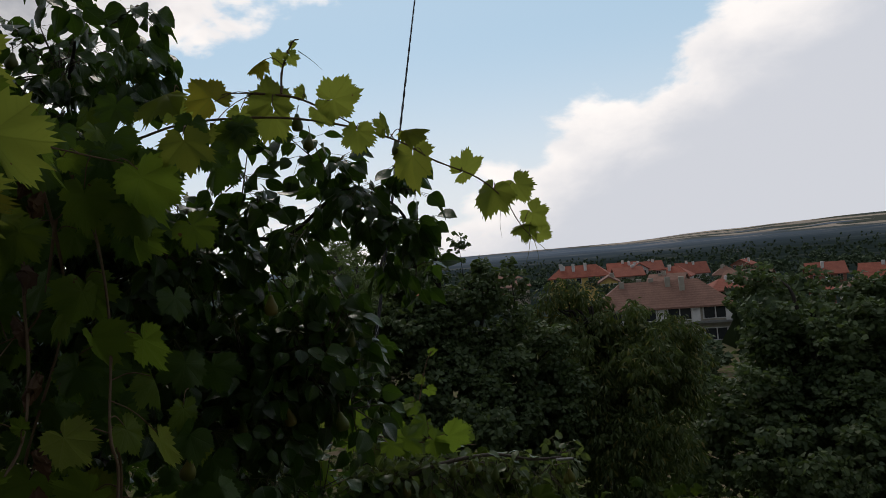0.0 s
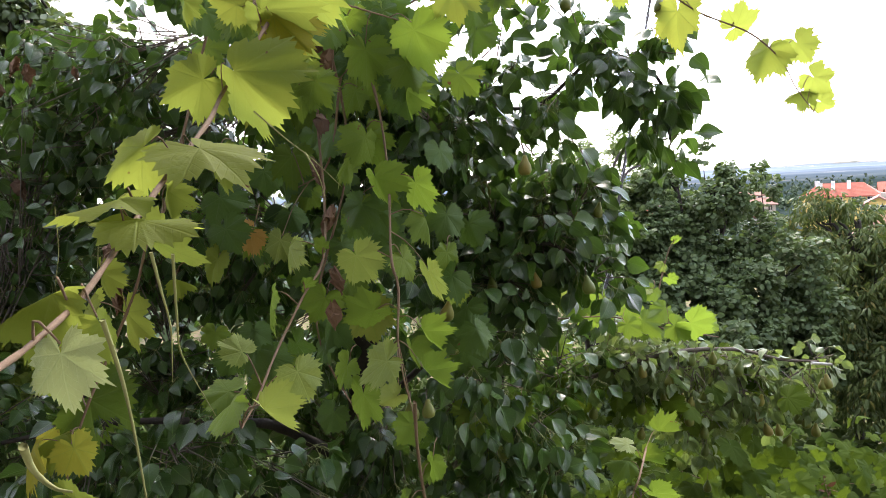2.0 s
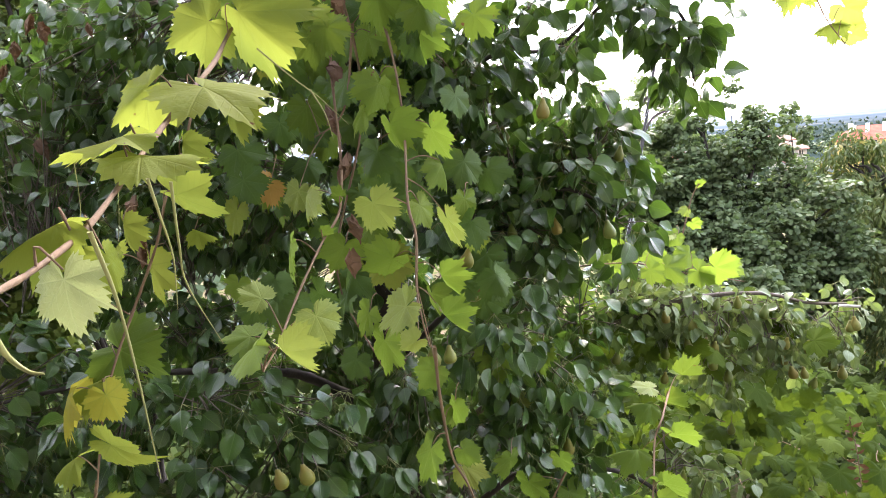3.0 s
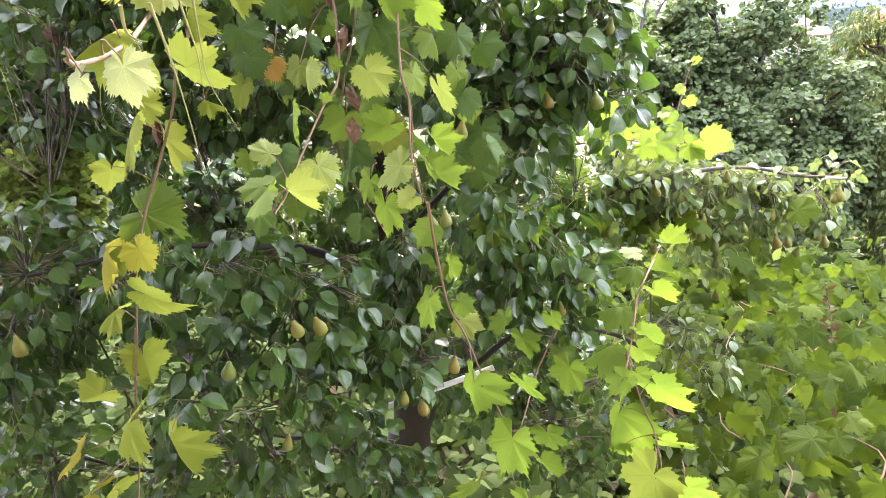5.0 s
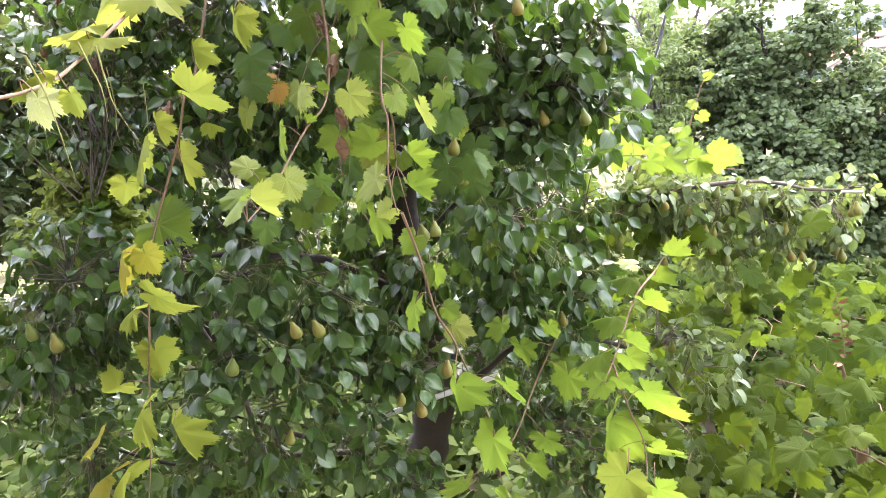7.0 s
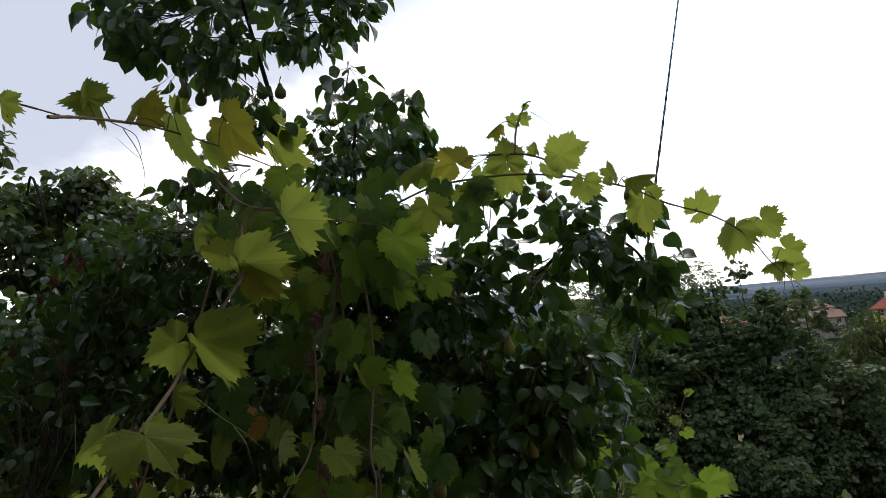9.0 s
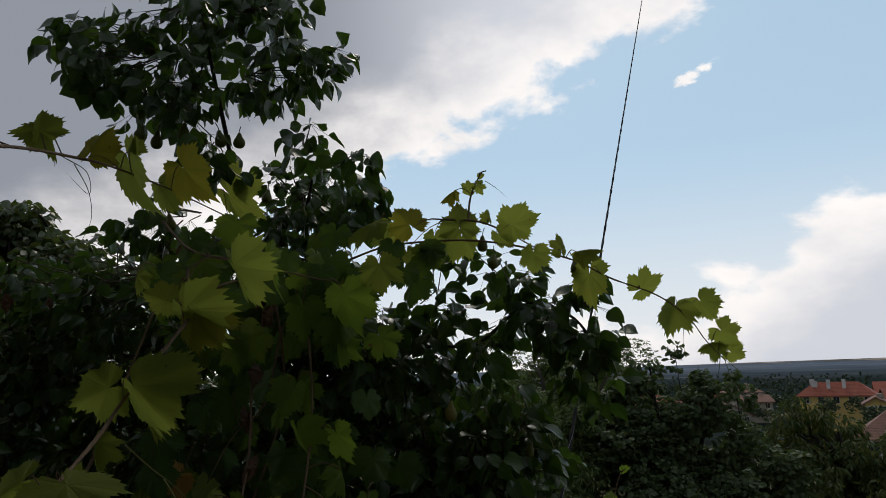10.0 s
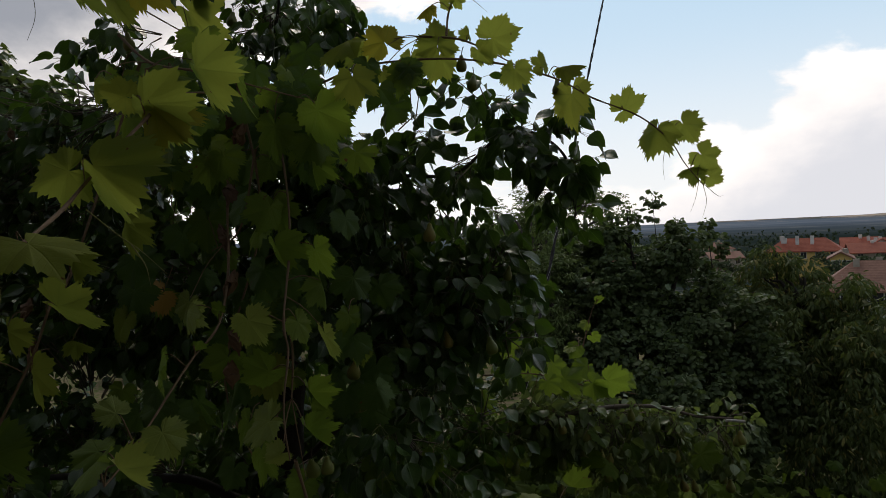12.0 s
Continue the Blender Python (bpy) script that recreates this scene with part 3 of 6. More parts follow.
UPWARD = (0.0, 0.02, 1.0)
shoot(
    [(1.372, -0.88, 4.443), (1.336, -0.82, 4.442), (1.321, -0.77, 4.445), (1.307, -0.71, 4.455), (1.297, -0.66, 4.472), (1.285, -0.6, 4.495), (1.272, -0.5, 4.538), (1.254, -0.38, 4.585), (1.237, -0.28, 4.634), (1.24, -0.12, 4.737), (1.2, 0.05, 4.80), (1.175, 0.253, 4.86), (1.175, 0.553, 4.92)],
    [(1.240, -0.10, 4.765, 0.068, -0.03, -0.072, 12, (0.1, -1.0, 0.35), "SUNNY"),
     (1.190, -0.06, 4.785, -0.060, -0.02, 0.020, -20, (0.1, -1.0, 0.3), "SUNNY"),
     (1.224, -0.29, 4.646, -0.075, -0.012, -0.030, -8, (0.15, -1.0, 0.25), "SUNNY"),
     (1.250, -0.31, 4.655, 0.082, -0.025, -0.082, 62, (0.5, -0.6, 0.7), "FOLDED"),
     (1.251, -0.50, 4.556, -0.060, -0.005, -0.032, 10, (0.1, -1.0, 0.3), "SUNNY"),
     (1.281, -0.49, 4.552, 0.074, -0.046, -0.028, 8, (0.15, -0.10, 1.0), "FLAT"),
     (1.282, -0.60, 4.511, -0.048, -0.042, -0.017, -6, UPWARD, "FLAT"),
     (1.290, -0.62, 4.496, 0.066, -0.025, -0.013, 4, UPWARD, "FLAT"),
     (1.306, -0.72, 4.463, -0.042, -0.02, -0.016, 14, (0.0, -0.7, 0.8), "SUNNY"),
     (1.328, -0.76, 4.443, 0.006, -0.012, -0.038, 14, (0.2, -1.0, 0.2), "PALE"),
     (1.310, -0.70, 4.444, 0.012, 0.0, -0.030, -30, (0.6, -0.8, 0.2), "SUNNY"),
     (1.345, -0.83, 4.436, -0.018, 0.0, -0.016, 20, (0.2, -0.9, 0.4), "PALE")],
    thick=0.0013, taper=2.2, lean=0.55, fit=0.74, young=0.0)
shoot(
    [(1.17, 0.05, 4.859), (1.208, -0.05, 4.776), (1.234, -0.1, 4.734)],
    [(1.222, -0.1, 4.778, 0.076, 0.0, -0.095, 44),
     (1.233, 0.1, 4.887, 0.056, -0.0, -0.127, 58),
     (1.181, 0.0, 4.826, -0.051, 0.0, -0.056, 27),
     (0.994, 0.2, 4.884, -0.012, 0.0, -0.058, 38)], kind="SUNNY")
shoot(
    [(1.153, 0.95, 5.035), (1.285, 0.85, 4.994), (1.441, 0.75, 5.018), (1.544, 0.72, 5.025), (1.709, 0.7, 5.021), (1.866, 0.65, 4.984), (2.01, 0.68, 4.944), (2.11, 0.72, 4.897), (2.249, 0.77, 4.849), (2.357, 0.84, 4.785), (2.422, 0.9, 4.717), (2.495, 0.95, 4.651)],
    [(2.193, 0.75, 4.86, 0.092, 0.0, 0.043, 48),
     (2.324, 0.83, 4.831, -0.054, 0.0, -0.107, 41),
     (2.396, 0.85, 4.841, 0.056, 0.0, -0.081, 36),
     (2.472, 0.92, 4.752, 0.064, 0.0, -0.064, 35),
     (2.484, 0.95, 4.718, -0.082, 0.0, -0.024, 42),
     (2.507, 0.95, 4.681, 0.059, 0.0, -0.032, 49),
     (1.999, 0.6, 4.957, 0.082, 0.0, 0.017, -50),
     (2.061, 0.75, 4.932, -0.017, 0.0, -0.132, 53),
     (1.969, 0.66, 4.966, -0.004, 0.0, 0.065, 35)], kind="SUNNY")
shoot(
    [(1.645, 0.72, 5.091), (1.744, 0.72, 5.079), (1.824, 0.7, 5.037), (1.923, 0.67, 4.97)],
    [(1.816, 0.6, 5.039, 0.109, 0.0, 0.019, 48),
     (1.887, 0.62, 4.974, -0.009, 0.0, -0.083, 24),
     (1.789, 0.64, 5.031, 0.045, 0.0, -0.055, 39),
     (1.686, 0.7, 5.048, -0.005, 0.028, 0.119, 0),
     (1.693, 0.75, 5.054, -0.036, -0.021, -0.095, 0),
     (1.774, 0.72, 5.078, -0.001, 0.0, 0.046, 35),
     (1.547, 0.7, 5.066, -0.064, 0.024, 0.089, 0),
     (1.447, 0.78, 5.114, -0.164, 0.0, -0.049, 59),
     (1.489, 0.4, 4.922, 0.012, -0.039, -0.096, 0),
     (1.529, 0.7, 5.0, 0.015, -0.02, -0.057, 0),
     (1.475, 0.75, 5.068, -0.065, 0.0, -0.045, -21),
     (1.607, 0.8, 5.068, -0.011, 0.0, -0.078, 18)], kind="SUNNY")
shoot(
    [(1.712, 0.7, 5.084), (1.722, 0.72, 5.156), (1.754, 0.74, 5.23), (1.772, 0.75, 5.243)],
    [(1.673, 0.72, 5.176, -0.051, 0.0, -0.029, 41),
     (1.728, 0.72, 5.178, -0.041, 0.0, 0.017, -49),
     (1.741, 0.72, 5.193, 0.017, 0.0, -0.038, 40),
     (1.75, 0.74, 5.22, 0.021, -0.0, 0.01, 49)], kind="SUNNY")
shoot(
    [(0.96, -0.2, 5.031), (0.942, -0.1, 5.061), (0.938, 0.03, 5.09), (0.975, 0.1, 5.092), (0.96, 0.4, 5.128), (0.945, 0.6, 5.148), (1.001, 0.85, 5.132)],
    [(0.925, -0.05, 5.107, -0.019, 0.014, 0.071, 0),
     (0.916, 0.12, 5.122, 0.044, 0.003, 0.084, 0),
     (0.993, 0.15, 5.139, -0.002, 0.0, 0.046, -14),
     (0.96, 0.2, 5.145, 0.042, 0.0, -0.153, 52),
     (0.987, 0.4, 5.193, 0.08, 0.0, -0.115, 38),
     (0.882, 0.5, 5.177, 0.055, 0.0, -0.097, 25),
     (0.947, 0.8, 5.239, 0.136, 0.0, -0.122, 59),
     (0.914, -0.02, 5.135, 0.044, 0.0, -0.073, -70)], kind="SUNNY")
shoot(
    [(0.9, 0.5, 5.069), (1.02, 0.4, 4.969), (1.169, 0.3, 4.917), (1.256, 0.4, 4.904), (1.358, 0.5, 4.887)],
    [(0.946, 0.33, 4.929, 0.009, -0.0, -0.077, 38),
     (1.212, 0.18, 4.906, 0.037, 0.0, -0.103, 59),
     (1.246, 0.3, 4.934, 0.008, 0.0, -0.136, 70),
     (1.396, 0.42, 4.86, 0.035, 0.0, -0.136, 35),
     (1.283, 0.48, 4.836, -0.007, -0.0, -0.12, 18),
     (1.083, 0.35, 4.937, -0.012, -0.034, -0.085, 0),
     (0.928, 0.45, 4.954, 0.03, -0.013, -0.068, 0),
     (1.066, 0.3, 4.882, -0.037, -0.029, -0.072, 0),
     (1.242, 0.5, 4.906, 0.058, 0.0, -0.024, 34)])
shoot(
    [(1.175, 0.553, 4.92), (1.178, 0.5, 4.781), (1.165, 0.47, 4.702), (1.174, 0.42, 4.597), (1.189, 0.36, 4.472), (1.203, 0.25, 4.372), (1.193, 0.13, 4.323), (1.18, 0.05, 4.276), (1.172, 0.0, 4.244), (1.18, -0.12, 4.209), (1.181, -0.19, 4.193)],
    [(1.14, 0.25, 4.41, -0.024, 0.0, -0.073, 75),
     (1.208, 0.25, 4.395, -0.024, 0.0, 0.026, -33),
     (1.192, 0.14, 4.34, 0.03, 0.0, 0.002, 56),
     (1.145, 0.1, 4.335, -0.024, 0.0, -0.085, 69),
     (1.163, -0.1, 4.274, -0.049, 0.0, 0.029, 33),
     (1.25, -0.15, 4.265, 0.024, 0.0, -0.063, -34),
     (1.16, -0.15, 4.232, -0.062, 0.0, 0.009, 42),
     (1.183, -0.2, 4.238, -0.057, 0.0, -0.048, 57),
     (1.231, -0.25, 4.244, 0.046, 0.0, -0.054, 44)])
shoot(
    [(1.233, 0.6, 4.888), (1.293, 0.5, 4.734), (1.325, 0.4, 4.548), (1.34, 0.25, 4.375), (1.354, 0.22, 4.31), (1.353, 0.17, 4.22), (1.364, 0.13, 4.165), (1.376, 0.11, 4.119)],
    [(1.275, 0.2, 4.392, 0.043, 0.0, -0.081, 28),
     (1.269, 0.48, 4.644, 0.039, -0.018, -0.1, 0),
     (1.301, 0.35, 4.542, 0.029, 0.0, -0.094, 39),
     (1.237, 0.4, 4.474, 0.027, 0.0, -0.06, 24),
     (1.379, 0.4, 4.526, 0.037, 0.0, -0.097, 50),
     (1.402, 0.35, 4.446, 0.025, 0.0, -0.074, -61),
     (1.354, 0.3, 4.369, 0.025, 0.0, -0.066, -42),
     (1.4, 0.36, 4.336, 0.03, 0.0, -0.103, 68),
     (1.349, 0.11, 4.203, -0.08, 0.0, -0.049, 40)])
shoot(
    [(1.333, 0.3, 4.371), (1.343, 0.3, 4.299), (1.335, 0.3, 4.192)],
    [(1.398, 0.15, 4.174, 0.046, 0.0, -0.062, 55),
     (1.395, 0.2, 4.239, 0.034, 0.0, -0.065, 54),
     (1.351, 0.15, 4.122, -0.048, 0.0, -0.027, -22),
     (1.24, 0.375, 4.07, -0.016, 0.0, -0.118, 39),
     (1.299, 0.3, 4.26, -0.088, 0.0, -0.043, -46),
     (1.358, 0.3, 4.013, -0.046, -0.014, -0.052, 0),
     (1.387, 0.35, 3.912, -0.008, 0.0, -0.065, 52),
     (1.269, 0.55, 4.873, -0.024, 0.0, -0.122, 24),
     (1.42, 0.5, 4.868, -0.014, -0.01, -0.118, 0),
     (1.366, 0.5, 4.743, -0.007, 0.0, -0.091, 56)])
shoot(
    [(1.196, 0.6, 4.784), (1.161, 0.55, 4.578), (1.057, 0.6, 4.517)],
    [(1.237, 0.6, 4.76, -0.049, 0.0, -0.078, 17),
     (1.06, 0.6, 4.615, -0.001, -0.032, -0.111, 0),
     (1.083, 0.7, 4.766, -0.04, -0.015, -0.11, 0),
     (1.218, 0.55, 4.587, -0.062, 0.0, -0.077, 43),
     (1.063, 0.45, 4.413, -0.034, 0.0, -0.077, 15),
     (1.169, 0.4, 4.282, -0.046, -0.0, -0.082, -27),
     (1.203, 0.42, 4.119, -0.047, -0.0, -0.078, 35),
     (1.352, 0.6, 4.904, -0.029, 0.0, -0.104, -45),
     (1.437, 0.5, 4.358, -0.003, 0.0, -0.08, -44)])
shoot(
    [(1.383, 0.12, 4.116), (1.361, 0.3, 3.948), (1.368, 0.35, 3.788), (1.399, 0.38, 3.69), (1.436, 0.4, 3.538), (1.477, 0.38, 3.421), (1.486, 0.36, 3.283), (1.519, 0.3, 3.155)],
    [(1.377, 0.37, 3.894, 0.008, 0.0, -0.06, -49),
     (1.337, 0.29, 3.844, -0.047, 0.0, -0.101, 58),
     (1.389, 0.37, 3.792, 0.049, -0.027, -0.029, 0),
     (1.369, 0.5, 3.683, 0.085, 0.0, -0.031, -27),
     (1.425, 0.24, 3.639, -0.022, 0.0, -0.127, 36),
     (1.539, 0.32, 3.587, 0.043, 0.0, -0.099, 58),
     (1.509, 0.23, 3.49, -0.051, 0.0, -0.135, 44),
     (1.568, 0.36, 3.321, 0.045, 0.0, -0.095, 47),
     (1.534, 0.2, 3.315, -0.025, 0.0, -0.109, 23),
     (1.393, 0.3, 3.296, -0.053, 0.0, -0.102, -58)])
shoot(
    [(1.664, 0.85, 3.492), (1.578, 0.8, 3.346), (1.508, 0.6, 3.247), (1.451, 0.45, 3.241)],
    [(1.536, 0.75, 3.503, 0.02, 0.0, -0.11, 39),
     (1.686, 0.8, 3.365, -0.038, 0.0, -0.135, 35),
     (1.493, 0.7, 3.604, -0.027, 0.0, -0.092, -53),
     (1.631, 0.8, 3.546, 0.024, 0.0, -0.074, 41),
     (1.591, 0.7, 3.184, 0.021, 0.0, -0.111, 23),
     (1.459, 0.75, 3.897, 0.029, -0.037, -0.105, 0),
     (1.61, 0.9, 3.847, -0.066, 0.0, -0.097, 44),
     (1.695, 0.95, 3.705, -0.033, -0.029, -0.083, 0),
     (1.498, 0.9, 3.67, 0.054, 0.0, -0.066, 36)])
shoot(
    [(0.95, 0.5, 5.0), (0.874, 0.3, 4.516), (0.862, 0.22, 4.427), (0.849, 0.18, 4.339), (0.795, 0.15, 4.213), (0.765, 0.12, 4.132), (0.733, 0.1, 4.033), (0.693, 0.1, 3.886), (0.649, 0.1, 3.73), (0.65, 0.05, 3.594), (0.61, 0.0, 3.372)],
    [(0.918, 0.21, 4.539, -0.005, 0.0, -0.08, 27),
     (0.901, 0.16, 4.439, 0.111, 0.0, -0.069, 58),
     (0.804, 0.1, 4.333, -0.067, 0.0, -0.109, 59),
     (0.73, 0.11, 4.253, -0.028, 0.0, -0.071, -45),
     (0.715, 0.19, 4.135, 0.125, -0.02, -0.065, -12, None, "EATEN"),
     (0.802, 0.01, 4.105, 0.031, -0.0, -0.07, -34),
     (0.741, 0.1, 4.092, -0.089, 0.0, -0.019, 48),
     (0.672, 0.1, 4.079, -0.065, 0.0, -0.114, 66),
     (0.626, 0.15, 3.918, -0.092, 0.0, -0.047, 53),
     (0.744, 0.07, 3.985, 0.099, 0.0, -0.074, 46)], kind="SUNNY")
shoot(
    [(0.678, 0.12, 3.878), (0.633, 0.12, 3.72), (0.625, 0.08, 3.576)],
    [(0.69, 0.1, 3.832, 0.005, 0.0, -0.103, -25),
     (0.675, 0.08, 3.771, 0.008, 0.0, -0.042, 32),
     (0.569, 0.1, 3.732, -0.094, 0.0, -0.044, -30),
     (0.668, 0.03, 3.695, -0.093, 0.0, -0.101, 44),
     (0.501, 0.05, 3.603, -0.081, 0.0, -0.053, 58),
     (0.805, -0.05, 3.698, 0.013, 0.0, -0.124, 33),
     (0.544, 0.0, 3.527, -0.126, 0.0, -0.066, 57),
     (0.595, 0.0, 3.535, -0.114, 0.0, -0.105, 70),
     (0.714, 0.3, 4.381, 0.001, 0.0, -0.09, 35),
     (0.731, 0.35, 4.286, 0.002, 0.0, -0.126, 43),
     (0.993, 0.3, 4.606, -0.008, 0.0, -0.102, 29),
     (0.94, 0.16, 4.362, 0.052, 0.0, -0.02, -57),
     (0.932, 0.4, 4.381, -0.05, 0.0, -0.077, 24)], kind="SUNNY")
shoot(
    [(2.009, 1.05, 3.623), (1.93, 0.8, 3.644), (1.898, 0.75, 3.606), (1.85, 0.55, 3.58), (1.802, 0.38, 3.558), (1.77, 0.3, 3.559)],
    [(1.92, 0.85, 3.669, -0.091, 0.0, 0.011, 59),
     (1.931, 0.9, 3.698, -0.083, 0.0, 0.019, 61),
     (2.01, 1.1, 3.585, 0.083, 0.0, -0.064, 47),
     (2.061, 1.15, 3.642, 0.106, 0.0, -0.028, 61),
     (1.935, 0.7, 3.652, 0.075, 0.0, -0.073, 59),
     (1.862, 0.75, 3.578, -0.111, 0.0, 0.005, 67),
     (1.812, 0.6, 3.53, -0.126, 0.0, -0.048, 66),
     (1.866, 0.54, 3.598, 0.073, 0.0, -0.064, 63),
     (1.867, 0.6, 3.519, 0.056, 0.0, -0.078, 33),
     (1.8, 0.32, 3.576, -0.053, -0.021, -0.048, 0)])
shoot(
    [(1.822, 0.5, 3.55), (1.836, 0.5, 3.495), (1.864, 0.5, 3.383), (1.894, 0.5, 3.297), (1.897, 0.42, 3.244), (1.881, 0.3, 3.163)],
    [(1.903, 0.56, 3.425, 0.1, 0.0, -0.109, 57),
     (1.817, 0.59, 3.322, -0.07, 0.0, -0.178, 59),
     (1.918, 0.57, 3.223, 0.126, 0.0, -0.073, 60),
     (1.835, 0.15, 3.43, -0.074, 0.0, -0.126, 39),
     (1.892, 0.13, 3.404, 0.058, 0.0, -0.088, 38),
     (1.832, 0.4, 3.547, 0.036, 0.0, -0.053, 28),
     (1.964, 0.7, 3.266, 0.105, -0.0, -0.074, 62),
     (1.656, 0.9, 3.383, 0.043, 0.0, -0.114, -28),
     (1.812, 0.6, 3.183, 0.068, -0.0, -0.063, 44)])
shoot(
    [(1.795, 1.5, 3.965), (2.003, 1.55, 3.952), (2.182, 1.55, 3.902), (2.436, 1.6, 3.837)],
    [(1.88, 1.45, 4.135, 0.069, -0.017, -0.102, 0),
     (1.9, 1.5, 4.038, -0.098, 0.0, -0.063, 41),
     (1.986, 1.6, 4.028, 0.039, -0.039, -0.104, 0),
     (2.109, 1.5, 3.951, 0.076, -0.041, -0.083, 0),
     (2.038, 1.45, 3.949, 0.065, -0.024, -0.06, 0),
     (2.235, 1.6, 3.971, -0.068, -0.042, -0.049, 0),
     (2.258, 1.42, 3.951, 0.115, 0.0, -0.076, 41),
     (2.358, 1.5, 3.941, 0.054, 0.0, -0.061, -23),
     (2.217, 1.7, 4.031, -0.047, -0.03, -0.054, 0),
     (1.79, 1.5, 3.871, 0.066, 0.0, -0.077, -21),
     (2.014, 1.5, 3.685, 0.067, -0.024, -0.096, 0),
     (1.978, 1.6, 3.762, -0.05, -0.006, -0.077, 0),
     (2.51, 1.8, 3.535, 0.074, 0.0, -0.072, 18),
     (1.914, 1.6, 3.951, 0.056, -0.009, -0.072, 0),
     (2.211, 1.45, 3.934, 0.075, -0.026, -0.066, 0),
     (2.077, 1.6, 3.985, 0.056, -0.033, -0.077, 0),
     (1.848, 1.55, 4.082, -0.049, -0.016, -0.078, 0)])
shoot(
    [(2.168, 1.65, 3.913), (2.216, 1.7, 3.972), (2.268, 1.75, 4.103), (2.296, 1.76, 4.183), (2.327, 1.76, 4.226)],
    [(2.268, 1.75, 4.127, -0.028, -0.029, -0.034, 0),
     (2.283, 1.75, 4.067, 0.04, 0.0, -0.043, 48),
     (2.195, 1.7, 4.029, -0.058, 0.0, -0.018, 51),
     (2.313, 1.76, 4.213, 0.046, 0.0, 0.011, 50),
     (2.204, 1.65, 3.981, 0.077, 0.0, -0.032, -51)])
shoot(
    [(0.938, -0.4, 5.013), (0.883, -0.3, 5.05), (0.85, -0.2, 5.079), (0.845, -0.12, 5.092), (0.868, -0.05, 5.089)],
    [(0.872, -0.2, 5.077, 0.009, 0.0, -0.058, 29),
     (0.878, -0.22, 5.06, -0.022, 0.0, 0.043, -33)], kind="SUNNY")
tendril([(1.365, -0.74, 4.481), (1.363, -0.73, 4.461), (1.361, -0.72, 4.439), (1.359, -0.72, 4.411)], r=0.0009)
tendril([(1.366, -0.72, 4.478), (1.36, -0.71, 4.443), (1.356, -0.7, 4.42), (1.367, -0.69, 4.382)], r=0.0009)
tendril([(1.398, -0.84, 4.467), (1.397, -0.83, 4.441), (1.4, -0.83, 4.41), (1.402, -0.83, 4.373)], r=0.0009)
tendril([(1.434, -0.93, 4.459), (1.428, -0.92, 4.45), (1.432, -0.92, 4.446), (1.436, -0.92, 4.445)], r=0.0009)
tendril([(1.324, -0.45, 4.582), (1.35, -0.44, 4.555), (1.37, -0.43, 4.536), (1.393, -0.42, 4.509)], r=0.0009)
tendril([(1.365, -0.44, 4.543), (1.374, -0.43, 4.52), (1.379, -0.43, 4.496)], r=0.0009)
tendril([(0.936, 0.0, 5.082), (0.976, 0.02, 5.054), (0.983, 0.02, 5.009), (0.948, 0.0, 5.048)])
tendril([(0.944, 0.03, 5.075), (0.97, 0.04, 5.021), (0.979, 0.04, 4.965), (0.962, 0.04, 4.92)])
tendril([(2.348, 0.84, 4.785), (2.336, 0.84, 4.717), (2.338, 0.84, 4.666)])
tendril([(2.479, 0.95, 4.664), (2.467, 0.95, 4.612), (2.449, 0.95, 4.569)])
tendril([(2.492, 0.95, 4.655), (2.501, 0.95, 4.602), (2.486, 0.95, 4.55)])
tendril([(2.499, 0.95, 4.651), (2.536, 0.95, 4.618), (2.554, 0.95, 4.617)])
tendril([(1.767, 0.74, 5.209), (1.799, 0.74, 5.185), (1.828, 0.74, 5.157)])
tendril([(1.801, 0.35, 3.565), (1.739, 0.32, 3.523), (1.686, 0.3, 3.518)])
tendril([(1.777, 0.3, 3.567), (1.738, 0.3, 3.517), (1.704, 0.3, 3.441)])
tendril([(0.549, 0.1, 4.54), (0.559, 0.1, 4.427), (0.55, 0.1, 4.31), (0.517, 0.1, 4.196)])
tendril([(0.762, 0.1, 4.511), (0.76, 0.1, 4.432), (0.749, 0.1, 4.345), (0.819, 0.1, 4.281)])
tendril([(0.809, 0.15, 4.474), (0.797, 0.15, 4.387), (0.771, 0.15, 4.283)])
withered([(1.155, 0.46, 4.714), (1.178, 0.45, 4.655), (1.154, 0.42, 4.558), (1.206, 0.36, 4.452), (1.211, 0.3, 4.325), (1.204, 0.3, 4.253), (1.179, 0.52, 4.849), (1.2, 0.5, 4.805), (0.105, 1.0, 4.964), (0.028, 1.0, 4.891), (0.277, 1.0, 4.924), (0.052, 1.0, 4.586), (-0.019, 1.0, 4.316), (-0.086, 1.1, 4.431), (-0.183, 1.1, 4.714), (0.126, 1.0, 4.938), (-0.019, 1.0, 4.822), (0.574, 0.6, 4.392), (0.576, 0.6, 4.276), (-0.15, 1.0, 4.649)])
turned = shoot([(0.99, 0.53, 4.49), (0.99, 0.5, 4.46), (0.99, 0.47, 4.43)], [(0.99, 0.47, 4.43, -0.057, 0.0, -0.057, 0)], kind='AUTUMN', thick=0.0015)


